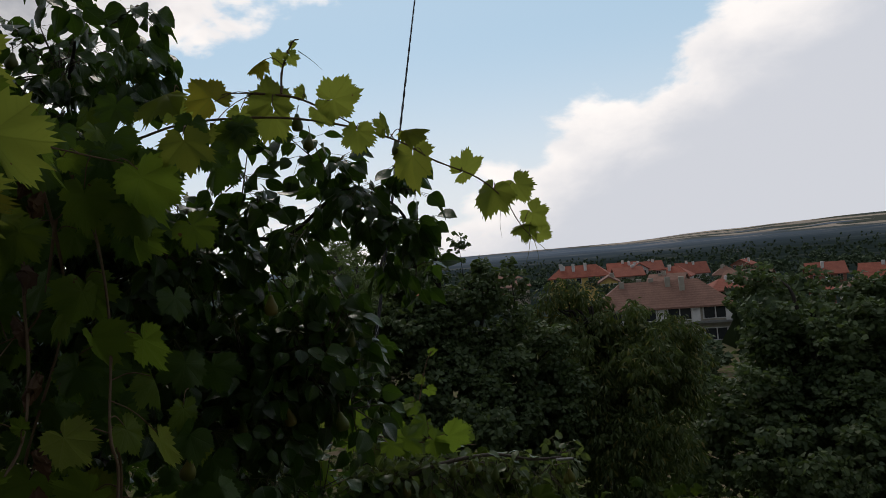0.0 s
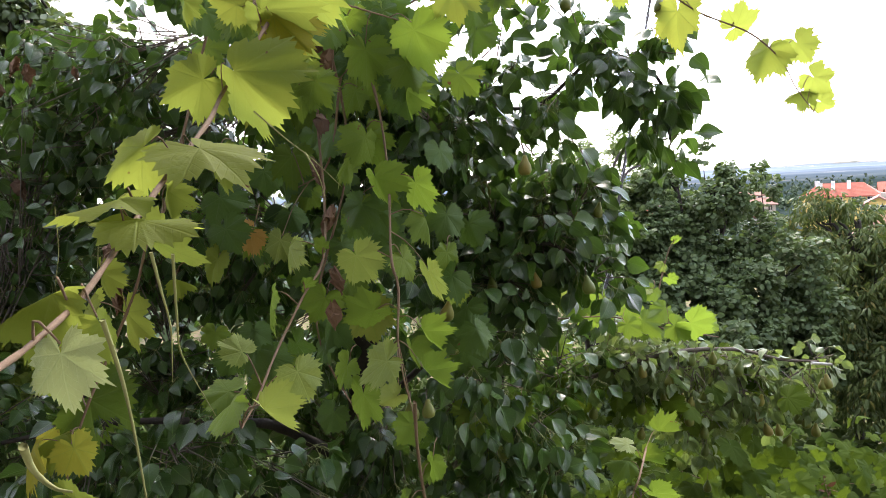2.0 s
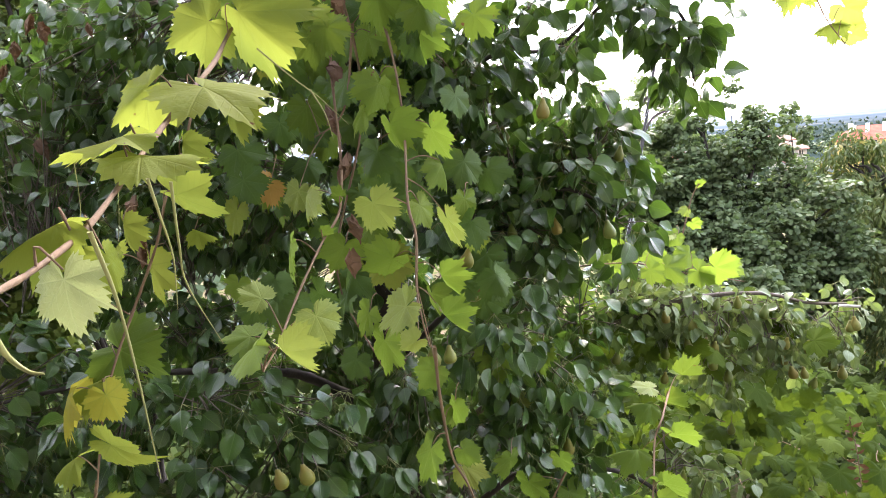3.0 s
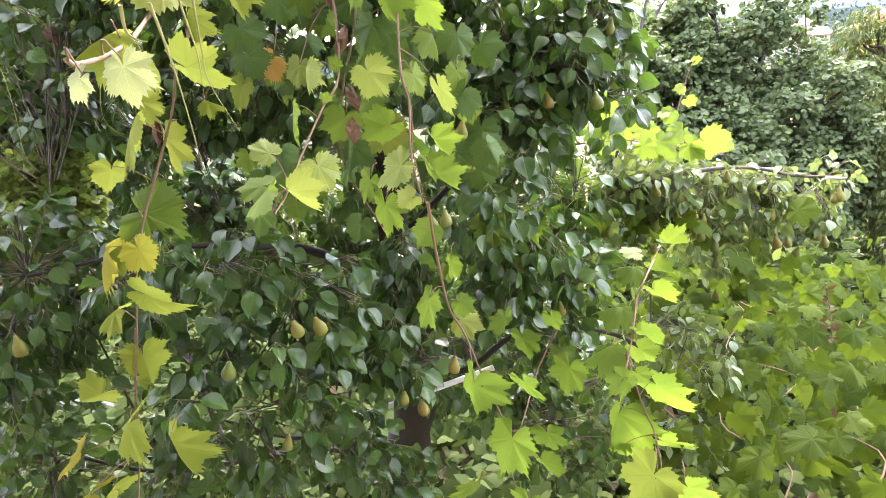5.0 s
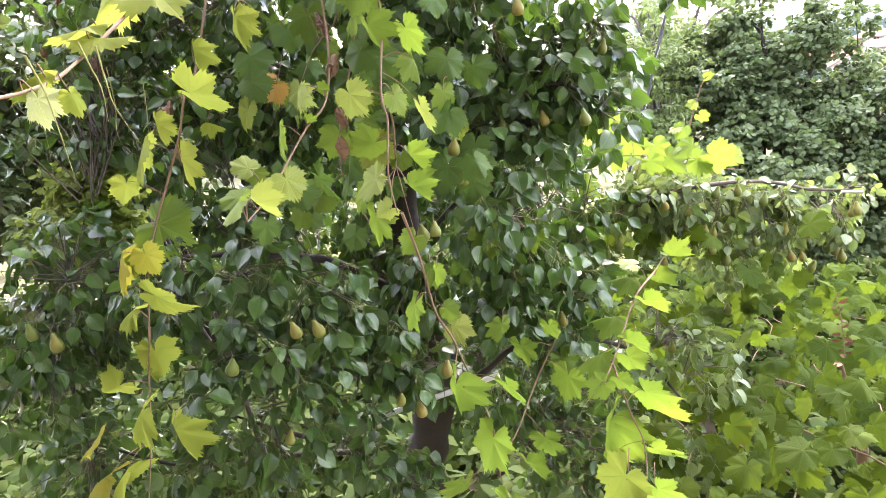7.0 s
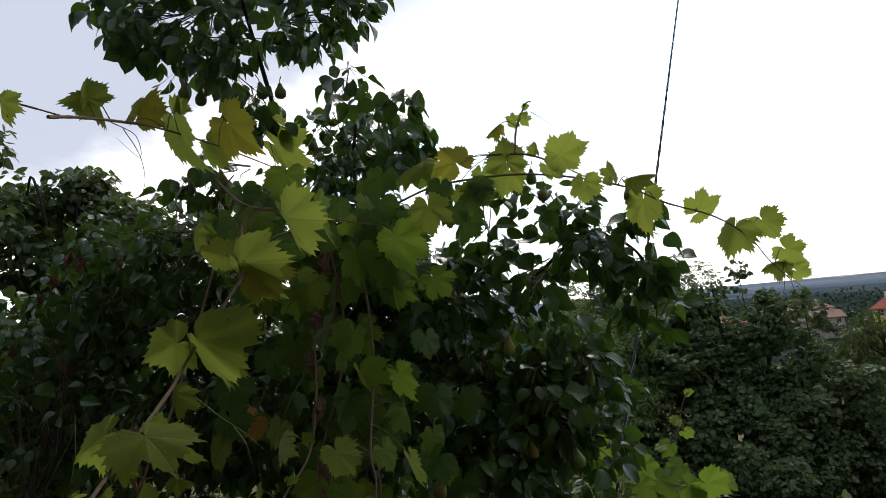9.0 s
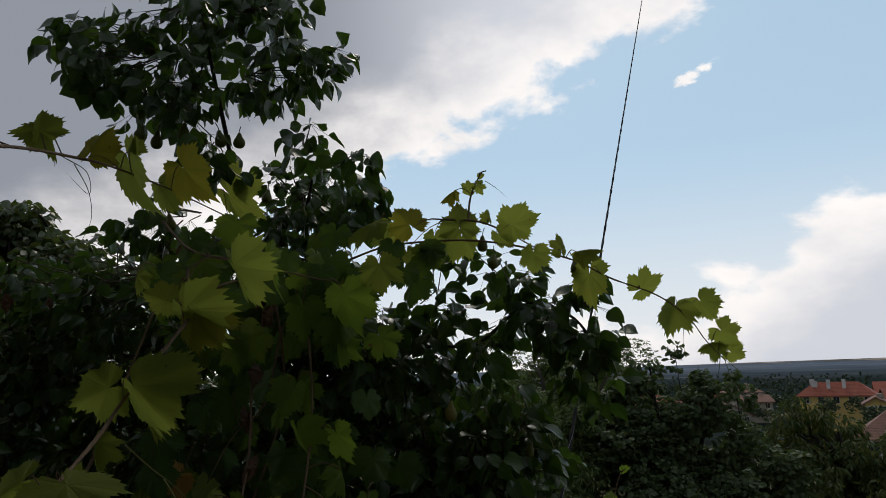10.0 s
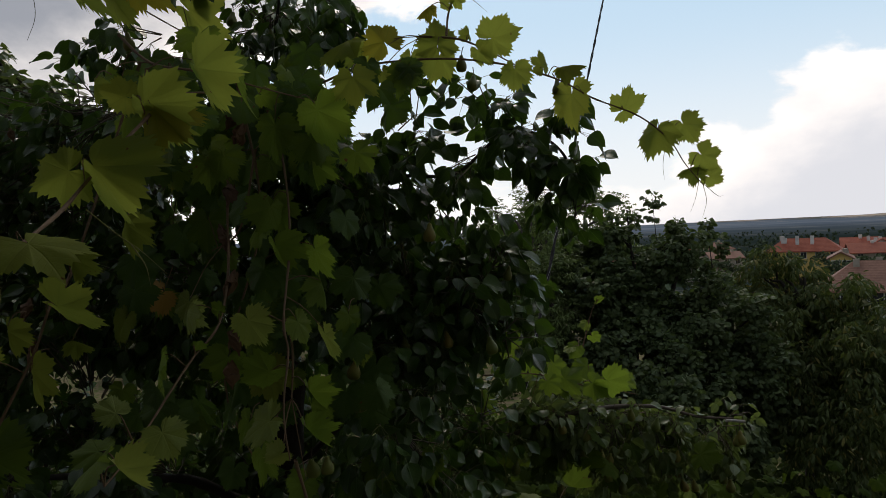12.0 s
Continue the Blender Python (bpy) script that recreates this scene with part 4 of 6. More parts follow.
# leaves of the same vine that hang thick between the shoots
fill = random.Random(64)
verts, faces = [], []
tube(verts, faces, glide([(1.15, 0.6, 5.0), (1.2, 0.6, 4.6), (1.1, 0.55, 4.2), (1.2, 0.5, 3.95)], 20), 0.004, 0.002, 6, 0.3, dice)
back_cane = part("cane", plain_mesh("cane", verts, faces, CANE, grapevine.location), grapevine)
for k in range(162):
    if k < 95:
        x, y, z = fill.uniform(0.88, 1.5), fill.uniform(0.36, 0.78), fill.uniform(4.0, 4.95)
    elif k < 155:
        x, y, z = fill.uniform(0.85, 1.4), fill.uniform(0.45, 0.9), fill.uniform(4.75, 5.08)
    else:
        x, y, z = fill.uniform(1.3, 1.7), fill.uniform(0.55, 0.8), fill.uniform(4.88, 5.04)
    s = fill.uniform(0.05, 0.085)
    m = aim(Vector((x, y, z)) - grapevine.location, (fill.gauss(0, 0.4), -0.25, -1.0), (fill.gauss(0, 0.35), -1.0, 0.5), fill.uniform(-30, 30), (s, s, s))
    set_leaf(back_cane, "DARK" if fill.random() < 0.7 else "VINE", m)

# ---- pear tree ----
pear_tree = empty("pear_tree", (0.85, 1.6, height(0.85, 1.6)), "old pear tree with glossy dark leaves and green pears", "pear tree")
clumps = []
clumps += [
    (0.648, 0.8, 5.69, 0.19),
    (0.855, 0.75, 5.562, 0.157),
    (0.911, 0.75, 5.377, 0.104),
    (1.118, 0.75, 5.623, 0.134),
    (1.277, 0.75, 5.653, 0.104),
    (1.214, 0.72, 5.379, 0.071),
    (1.36, 0.75, 5.303, 0.074),
    (1.061, 1.3, 5.346, 0.181),
    (1.332, 1.0, 5.251, 0.098),
    (0.707, 0.9, 5.174, 0.121),
    (0.984, 0.9, 5.033, 0.152),
    (0.5, 0.8, 5.736, 0.131),
    (0.789, 0.8, 5.878, 0.192),
    (1.065, 0.8, 5.845, 0.164),
    (1.594, 0.95, 4.924, 0.091),
    (1.876, 1.1, 4.894, 0.117),
    (1.998, 1.0, 4.859, 0.103),
    (2.075, 0.9, 4.881, 0.065),
    (2.035, 1.0, 4.71, 0.094),
    (1.696, 1.1, 4.765, 0.126),
    (1.512, 1.0, 4.766, 0.13),
    (1.377, 0.9, 4.66, 0.143),
    (1.887, 1.2, 4.565, 0.122),
    (1.778, 0.9, 4.983, 0.045)]
clumps += [
    (2.101, 1.0, 4.744, 0.057),
    (1.238, 0.9, 4.914, 0.128),
    (0.061, 0.6, 3.89, 0.244),
    (-0.03, 0.5, 3.625, 0.25),
    (-0.124, 0.6, 3.159, 0.277),
    (0.535, 0.5, 3.841, 0.173),
    (0.734, 0.5, 3.868, 0.164),
    (0.871, 0.45, 3.696, 0.16),
    (0.668, 0.35, 3.638, 0.163),
    (1.019, 0.5, 3.816, 0.139),
    (0.825, 0.45, 3.466, 0.169),
    (0.444, 0.5, 3.227, 0.194),
    (0.968, 0.6, 3.505, 0.153),
    (0.917, 0.8, 3.077, 0.179),
    (1.067, 0.7, 3.58, 0.135),
    (1.168, 0.7, 3.45, 0.098),
    (0.633, 0.6, 3.043, 0.199),
    (1.037, 0.9, 2.83, 0.167),
    (1.497, 0.8, 3.976, 0.147),
    (1.594, 0.95, 4.184, 0.173),
    (1.715, 1.0, 4.351, 0.176),
    (1.515, 1.0, 4.409, 0.157),
    (1.376, 0.9, 4.21, 0.152),
    (1.793, 1.1, 4.414, 0.142)]
clumps += [
    (1.852, 0.95, 4.197, 0.105),
    (1.564, 0.95, 3.796, 0.159),
    (1.705, 1.1, 3.567, 0.151),
    (1.448, 0.9, 3.566, 0.141),
    (1.615, 1.0, 3.429, 0.128),
    (2.061, 1.5, 3.779, 0.147),
    (2.218, 1.5, 3.767, 0.111),
    (2.415, 1.6, 3.73, 0.104),
    (2.586, 1.65, 3.658, 0.121),
    (2.781, 1.7, 3.632, 0.125),
    (2.326, 1.6, 3.512, 0.157),
    (2.595, 1.75, 3.451, 0.14),
    (2.062, 1.2, 3.325, 0.163),
    (2.151, 1.1, 3.225, 0.138),
    (2.079, 0.9, 3.01, 0.112),
    (0.874, 1.3, 4.097, 0.306),
    (1.017, 1.4, 3.573, 0.323),
    (0.355, 1.6, 3.63, 0.367),
    (1.514, 1.7, 3.853, 0.364),
    (1.322, 1.6, 3.06, 0.385),
    (1.705, 1.7, 2.69, 0.441),
    (0.546, 1.2, 4.425, 0.307),
    (1.058, 1.2, 4.494, 0.265),
    (0.21, 1.3, 4.706, 0.271)]
clumps += [
    (0.576, 1.2, 4.773, 0.247),
    (0.883, 1.2, 4.761, 0.236),
    (1.188, 1.2, 4.63, 0.228),
    (0.73, 1.1, 4.402, 0.233),
    (1.112, 1.1, 4.334, 0.222),
    (1.476, 1.3, 4.455, 0.233),
    (1.781, 1.3, 4.344, 0.233),
    (0.39, 1.2, 4.306, 0.256),
    (1.515, 1.4, 4.659, 0.198),
    (1.015, 1.1, 4.928, 0.163),
    (0.817, 1.0, 5.0, 0.142),
    (1.895, 0.95, 4.899, 0.064),
    (1.936, 0.95, 4.818, 0.069),
    (1.977, 0.95, 4.736, 0.063),
    (2.021, 0.97, 4.664, 0.047),
    (1.872, 0.95, 4.971, 0.055),
    (2.059, 0.97, 4.939, 0.045),
    (1.646, 0.9, 4.851, 0.07),
    (1.545, 0.9, 4.917, 0.071),
    (1.436, 0.9, 4.818, 0.08),
    (1.764, 0.95, 4.737, 0.081),
    (1.563, 1.0, 4.716, 0.11),
    (1.413, 1.0, 4.65, 0.111),
    (1.666, 1.05, 4.603, 0.112)]
clumps += [
    (1.797, 1.05, 4.615, 0.084),
    (2.086, 0.97, 4.724, 0.026),
    (1.496, 1.0, 4.572, 0.14),
    (1.665, 1.1, 4.384, 0.147),
    (1.848, 1.1, 4.461, 0.111),
    (1.562, 1.2, 4.135, 0.175),
    (1.762, 1.4, 3.834, 0.174),
    (2.005, 1.6, 3.723, 0.167),
    (1.34, 0.9, 4.447, 0.1),
    (1.424, 1.0, 4.263, 0.141),
    (1.181, 0.9, 3.708, 0.145),
    (1.464, 1.0, 3.769, 0.167),
    (1.653, 1.2, 3.649, 0.164),
    (0.979, 0.7, 3.647, 0.138),
    (0.52, 1.0, 4.021, 0.139),
    (0.413, 1.0, 3.931, 0.143),
    (0.585, 1.0, 3.923, 0.119),
    (-0.07, 1.2, 4.693, 0.283),
    (0.15, 1.2, 4.929, 0.251),
    (0.417, 1.1, 5.0, 0.19),
    (-0.032, 1.0, 4.372, 0.264),
    (0.152, 0.8, 3.754, 0.206),
    (1.81, 1.1, 4.815, 0.112),
    (1.931, 1.0, 4.854, 0.091)]
clumps += [
    (2.058, 1.0, 4.73, 0.082),
    (2.104, 1.0, 4.611, 0.051),
    (1.561, 1.0, 4.786, 0.124),
    (2.12, 1.7, 3.834, 0.148),
    (2.37, 1.7, 3.725, 0.152)]
spur = random.Random(33)
for k in range(16):   # leaf spurs along the laden branch
    u = k / 15
    clumps.append((1.98 + 0.86 * u, 1.53 + 0.12 * u + spur.uniform(-0.09, 0.07), 3.80 - 0.10 * u + spur.uniform(-0.13, 0.06), spur.uniform(0.07, 0.11)))
clumps += [(1.212, 1.15, 4.809, 0.15), (1.285, 1.15, 4.735, 0.15), (1.386, 1.15, 4.797, 0.15), (1.144, 1.15, 4.933, 0.15), (1.409, 1.15, 4.672, 0.15), (1.058, 1.15, 4.787, 0.15)]
clumps += [(-0.074, 1.55, 4.11, 0.16), (-0.085, 1.55, 3.955, 0.16), (0.724, 1.55, 3.802, 0.16), (1.164, 1.55, 3.857, 0.16), (0.803, 1.55, 3.625, 0.16), (-0.097, 1.55, 4.238, 0.16)]
clumps += [(1.165, 1.0, 5.26, 0.075), (1.051, 1.0, 5.209, 0.07), (1.315, 1.0, 5.232, 0.07), (1.245, 1.0, 5.381, 0.06), (1.364, 1.0, 5.297, 0.055), (1.142, 1.0, 5.118, 0.1), (1.065, 1.0, 5.037, 0.1), (1.233, 1.0, 5.037, 0.1)]
clumps += [(1.13, 0.98, 3.32, 0.12), (1.12, 1.0, 3.56, 0.12), (1.16, 0.95, 3.78, 0.11)]
pears = []
pears += [
    (0.988, 0.36, 3.783),
    (1.026, 0.42, 3.761),
    (0.846, 0.27, 3.724),
    (0.901, 0.39, 3.436),
    (0.114, 0.4, 3.809),
    (0.21, 0.38, 3.78),
    (1.196, 0.55, 3.46),
    (1.228, 0.62, 3.389),
    (0.715, 0.66, 3.012),
    (0.781, 0.66, 2.972),
    (1.369, 0.55, 3.982),
    (1.329, 0.57, 3.971),
    (1.425, 0.69, 4.093),
    (1.427, 0.72, 4.183),
    (1.591, 0.94, 4.016),
    (1.551, 0.95, 4.021),
    (1.536, 1.08, 4.488),
    (2.084, 1.5, 3.765),
    (2.187, 1.49, 3.731),
    (1.879, 1.6, 3.668),
    (1.908, 1.52, 3.612),
    (1.859, 1.52, 3.577),
    (2.78, 1.7, 3.468),
    (2.749, 1.72, 3.482),
    (2.83, 1.68, 3.628),
    (2.844, 1.68, 3.645),
    (1.795, 0.83, 4.214),
    (1.674, 1.05, 3.492),
    (2.489, 1.61, 3.735),
    (2.307, 1.6, 3.775)]
pears += [
    (2.381, 1.6, 3.777),
    (2.606, 1.75, 3.482),
    (1.803, 1.0, 4.378),
    (1.878, 1.05, 4.401),
    (1.54, 0.95, 4.208),
    (1.669, 1.0, 4.21),
    (2.078, 0.9, 2.878),
    (2.135, 0.95, 2.826),
    (2.061, 1.2, 3.288),
    (1.405, 0.5, 3.543),
    (1.354, 0.55, 3.558),
    (2.319, 1.5, 3.31),
    (1.642, 0.76, 4.544),
    (1.422, 0.75, 4.086),
    (1.592, 0.95, 4.014),
    (1.042, 0.75, 5.344),
    (0.981, 0.75, 5.356),
    (0.746, 0.75, 5.384),
    (0.869, 0.76, 5.391),
    (0.77, 0.8, 5.383),
    (1.752, 0.85, 5.02),
    (1.786, 0.9, 4.973),
    (0.817, 0.8, 5.119),
    (1.144, 1.1, 5.204),
    (0.993, 1.2, 5.299),
    (2.026, 0.9, 4.946)]


def wood(name, line, r0, r1, owner, mat, sides=8, kn=0.25):
    verts, faces = [], []
    tube(verts, faces, glide(line, 6 * len(line)), r0, r1, sides, kn, dice)
    return part(name, plain_mesh(name, verts, faces, mat, owner.location), owner)


gz = height(0.85, 1.6)
wood("trunk", [(0.85, 1.62, gz - 0.1), (0.86, 1.55, 2.2), (1.0, 1.42, 2.8), (1.1, 1.32, 3.2), (1.06, 1.25, 3.6), (1.1, 1.2, 4.1)], 0.12, 0.05, pear_tree, BARK, 12, 0.3)
boughs = [[(1.08, 1.25, 3.9), (1.1, 1.15, 4.5), (0.98, 0.95, 5.1), (0.93, 0.85, 5.45), (0.8, 0.8, 6.1)],
         [(1.1, 1.2, 4.1), (1.15, 1.2, 4.7), (1.12, 1.15, 5.15), (1.18, 1.0, 5.32)],
         [(1.1, 1.2, 4.2), (1.3, 1.2, 4.5), (1.5, 1.06, 4.72), (1.72, 1.12, 4.74), (1.9, 1.0, 4.86), (2.06, 0.97, 4.78), (2.1, 1.0, 4.6)],
         [(1.08, 1.25, 3.7), (1.4, 1.15, 4.0), (1.65, 1.0, 4.3), (1.85, 0.95, 4.25)],
         [(1.05, 1.35, 3.2), (1.45, 1.4, 3.5), (1.85, 1.5, 3.7), (2.2, 1.52, 3.8), (2.5, 1.62, 3.78), (2.68, 1.62, 3.73), (2.83, 1.62, 3.715)],
         [(1.06, 1.28, 3.45), (0.92, 1.2, 3.6), (0.78, 1.1, 3.73), (0.69, 0.95, 3.8), (0.45, 0.7, 3.9), (0.1, 0.5, 3.9)],
         [(0.93, 1.5, 2.5), (0.75, 1.1, 2.9), (0.7, 0.7, 3.2), (0.6, 0.5, 3.4)],
         [(0.93, 1.5, 2.5), (0.6, 1.2, 2.8), (0.2, 0.8, 3.0), (-0.1, 0.65, 3.2)],
         [(1.05, 1.35, 3.1), (1.3, 1.1, 3.2), (1.55, 1.0, 3.4), (1.9, 1.1, 3.3), (2.1, 1.0, 3.1)]]
for k, line in enumerate(boughs):
    wood("limb", line, (0.020, 0.018, 0.008, 0.012, 0.013, 0.026, 0.018, 0.018, 0.016)[k], 0.004, pear_tree, TWIG if k == 4 else BARK)
limb_points = [p for line in boughs for p in glide(line, 24)]


def unit(a):
    return a / (np.linalg.norm(a, axis=1, keepdims=True) + 1e-9)


def frames_for(foot, tip, face, tilt, sx, sy):
    """For many leaves at once: 3 x 3 matrices whose columns are side, length and face."""
    z = unit(face - tip * np.sum(face * tip, axis=1, keepdims=True))
    x = np.cross(tip, z)
    c, s = np.cos(tilt)[:, None], np.sin(tilt)[:, None]
    x, z = c * x - s * z, s * x + c * z
    return np.stack([x * sx[:, None], tip * sy[:, None], z * sy[:, None]], axis=2)


def prisms(a, b, r):
    """Three-sided rods from a to b, many at once."""
    d = unit(b - a)
    u = unit(np.cross(d, np.array([0.3, 0.2, 0.93])))
    w = np.cross(d, u)
    ring = [r[:, None] * (math.cos(q) * u + math.sin(q) * w) for q in (0, 2.094, 4.189)]
    v = np.stack([a + e for e in ring] + [b + 0.7 * e for e in ring], axis=1)
    f = np.array([(0, 1, 4, 3), (1, 2, 5, 4), (2, 0, 3, 5)])
    return v.reshape(-1, 3), (f[None] + 6 * np.arange(len(a))[:, None, None]).reshape(-1, 4)


def leaf_cloud(owner, clumps_in, mat, size, per, twig_mat, seed, shapes, droop=0.5, keep=0, part_mat=None, limb_pts=None, density=620, label="", twigs=True, thin=None):
    """Twigs with rosettes of leaves in each clump. The keep nearest leaves become parts, the rest one mesh."""
    rng = np.random.default_rng(seed)
    o = np.array(owner.location)
    P, R = [], []
    for cx, cy, cz, r in clumps_in:
        c = np.array([cx, cy, cz])
        hub = c + np.array([0, 0.3 * r, -0.3 * r])
        if limb_pts is not None:
            away = np.linalg.norm(limb_pts - c, axis=1)
            if away.min() < 6 * r:
                hub = limb_pts[away.argmin()]
        n = max(3, int(density * r * r * (thin(cx, cy, cz) if thin else 1.0)))
        p = c + unit(rng.normal(size=(n, 3))) * r * rng.random((n, 1)) ** 0.45
        P.append(p)
        R.append(hub + (c - hub) * rng.uniform(0.45, 1.0, (n, 1)) + (p - c) * 0.15)
    P, R = np.concatenate(P), np.concatenate(R)
    n = len(P)
    out = np.repeat(unit(P - R), per, axis=0)
    w = np.repeat(rng.uniform(0, 6.283, n), per) + np.tile(6.283 * np.arange(per) / per, n) + rng.uniform(-0.5, 0.5, n * per)
    way = unit(np.stack([np.cos(w), np.sin(w), rng.uniform(-0.2, 0.5, n * per) - droop * rng.uniform(0.2, 1.6, n * per)], axis=1) + 0.6 * out)
    stalk = size * (rng.uniform(0.4, 0.9, n * per) if twigs else rng.uniform(0.25, 0.65, n * per))
    root = np.repeat(P, per, axis=0)
    foot = root + way * stalk[:, None]
    foot[:, 2] -= 0.2 * stalk
    tip = way.copy()
    tip[:, 2] -= droop * rng.uniform(0.2, 1.1, n * per)
    tip = unit(tip)
    face = np.tile(np.array([0.0, -0.3, 1.0]), (n * per, 1)) + rng.normal(size=(n * per, 3)) * 0.7
    s = size * rng.uniform(0.6, 1.15, n * per)
    sx = s * rng.uniform(0.85, 1.15, n * per)
    kind = rng.integers(0, len(shapes), n * per)
    M = frames_for(foot, tip, face, np.radians(rng.uniform(-60, 60, n * per)), sx, s)
    order = np.argsort(foot[:, 1])
    if keep:
        meshes = [mesh_from("leaf", v, f, part_mat or mat, [p[:2] for p in v]) for v, f in shapes]
        for i in order[:keep]:
            ob = part("leaf", meshes[kind[i]], owner)
            m = Matrix(M[i].tolist()).to_4x4()
            m.translation = Vector(foot[i] - o)
            ob.matrix_basis = m
    rest = order[keep:]
    V, Fc, U, at = [], [], [], 0
    for k, (v, f) in enumerate(shapes):
        idx = rest[kind[rest] == k]
        if not len(idx):
            continue
        pts = np.einsum("nij,vj->nvi", M[idx], np.array(v)) + (foot[idx] - o)[:, None, :]
        V.append(pts.reshape(-1, 3))
        U.append(np.tile(np.array(v)[:, :2], (len(idx), 1)))
        Fc.append((np.array(f)[None] + at + len(v) * np.arange(len(idx))[:, None, None]).reshape(-1, 4))
        at += len(v) * len(idx)
    tagged(part("crown", mesh_from("crown", np.concatenate(V).tolist(), np.concatenate(Fc).tolist(), mat, np.concatenate(U)), owner, label), kind="stuff")
    if twigs:
        va, fa = prisms(R - o, P - o, np.full(n, 0.0026))
        vb, fb = prisms(root - o, foot - o, np.full(n * per, 0.0009))
        tagged(part("twigwork", mesh_from("twigwork", va.tolist(), fa.tolist(), twig_mat), owner), kind="stuff")
        tagged(part("stalkwork", mesh_from("stalkwork", vb.tolist(), fb.tolist(), STALK_GREEN), owner, "thin yellow-green leaf stalks"), kind="stuff")


PEAR_SHAPES = [waved_leaf(s) for s in range(8)]
laden = [c for c in clumps if c[0] > 1.93 and c[2] < 3.95]
clumps = [c for c in clumps if c not in laden]
leaf_cloud(pear_tree, laden, PEAR_PALE, 0.052, 6, TWIG, 6, PEAR_SHAPES, 0.8, limb_pts=np.array(limb_points), density=1000, thin=lambda x, y, z: 0.8, label="smaller paler leaves on the laden branch")
leaf_cloud(pear_tree, clumps, PEAR_MANY, 0.067, 6, TWIG, 5, PEAR_SHAPES, 0.8, keep=290, part_mat=PEAR_LEAF, limb_pts=np.array(limb_points), density=900, thin=lambda x, y, z: 0.38 if x > 1.46 and z > 4.5 else 0.85, label="glossy dark green oval leaves")


def pear_mesh(seed):
    rng = random.Random(seed)
    prof = [(0.03, 0.0), (0.02, 0.16), (0.0, 0.34), (0.03, 0.68), (0.12, 0.91), (0.27, 1.0), (0.43, 0.95), (0.57, 0.78), (0.69, 0.58), (0.80, 0.44), (0.91, 0.36), (0.98, 0.26), (1.0, 0.06)]
    verts, faces, seg = [], [], 14
    for k, (h, r) in enumerate(prof):
        for s in range(seg):
            a = 2 * math.pi * s / seg
            w = 0.0192 * r * (1 + 0.04 * math.sin(2 * a + seed))
            verts.append((w * math.cos(a) + 0.004 * h * h * math.sin(seed), w * math.sin(a), -0.056 * (1 - h) + 0.0))
    for k in range(len(prof) - 1):
        for s in range(seg):
            t = (s + 1) % seg
            faces.append((k * seg + s, k * seg + t, (k + 1) * seg + t, (k + 1) * seg + s))
    return mesh_from("pear", verts, faces, PEAR)


sv, sf = [], []
tube(sv, sf, glide([(0, 0, -0.002), (0.002, 0.001, 0.012), (0.007, 0.002, 0.028)], 6), 0.0013, 0.0018, 6)
STALK = mesh_from("stalk", sv, sf, TWIG)
PEARS = [pear_mesh(s) for s in range(5)]
more = random.Random(19)
for _ in range(20):   # fruit along the laden branch
    u = more.random()
    pears.append((2.0 + 0.85 * u, 1.5 + 0.14 * u, 3.66 - 0.03 * u - more.random() ** 1.5 * 0.22))
for x, y, z in pears:
    fruit = part("pear", dice.choice(PEARS), pear_tree)
    s = dice.uniform(0.78, 1.0)
    fruit.matrix_basis = Matrix.Translation(Vector((x, y - 0.085, z + 0.026)) - pear_tree.location) @ pose(0, 0, 0, dice.uniform(-14, 14), dice.uniform(-14, 14), dice.uniform(0, 360)) @ Matrix.Diagonal((s, s, s * dice.uniform(0.95, 1.1), 1))
    part("stalk", STALK, fruit)


# ---- vine mass over the arbour below ----
arbour_vine = empty("grapevine", (2.9, 1.8, height(2.9, 1.8)), "spreading grapevine with a dense sheet of bright green leaves", "grapevine")


def arbour_top(x, y):
    return 3.06 - 0.06 * (x - 2.4) - 0.10 * (y - 1.2) + 0.10 * noise.noise((x * 2.1, y * 2.1, 7.0)) + 0.10 * max(0.0, y - 1.5) * max(0.0, 1 - abs(x - 2.65) / 0.5)


for k in range(9):
    av, af = [], []
    x = 2.1 + 0.27 * k
    line = [(x + 0.1 * math.sin(3 * t + k), 0.2 + 0.36 * t, arbour_top(x, 0.2 + 0.36 * t) - 0.24) for t in range(9)]
    tube(av, af, glide(line, 40), 0.0035, 0.002, 6, 0.3, dice)
    part("cane", plain_mesh("cane", av, af, CANE, arbour_vine.location), arbour_vine)
av, af = [], []
tube(av, af, glide([(2.9, 1.8, gz - 1.2), (2.85, 1.75, 1.6), (2.95, 1.7, 2.4), (2.8, 1.6, 2.95)], 24), 0.035, 0.02, 8, 0.3, dice)
arbour_cane = part("stem", plain_mesh("stem", av, af, CANE, arbour_vine.location), arbour_vine)
lots = random.Random(23)
many_v, many_f, many_uv, at = [], [], [], 0
spread = []
for k in range(1180):
    x, y = lots.uniform(1.95, 4.6), lots.uniform(0.0, 3.3)
    under = lots.random()
    z = arbour_top(x, y) - (0.0 if under < 0.66 else lots.uniform(0.1, 0.5)) + lots.uniform(-0.17, 0.11)
    spread.append((x, y, z, under))
for k in range(110):
    spread.append((lots.uniform(1.75, 2.65), lots.uniform(1.3, 1.9), lots.uniform(3.15, 3.74), 0.1))
spread.sort(key=lambda q: (q[3] >= 0.62, q[1]))
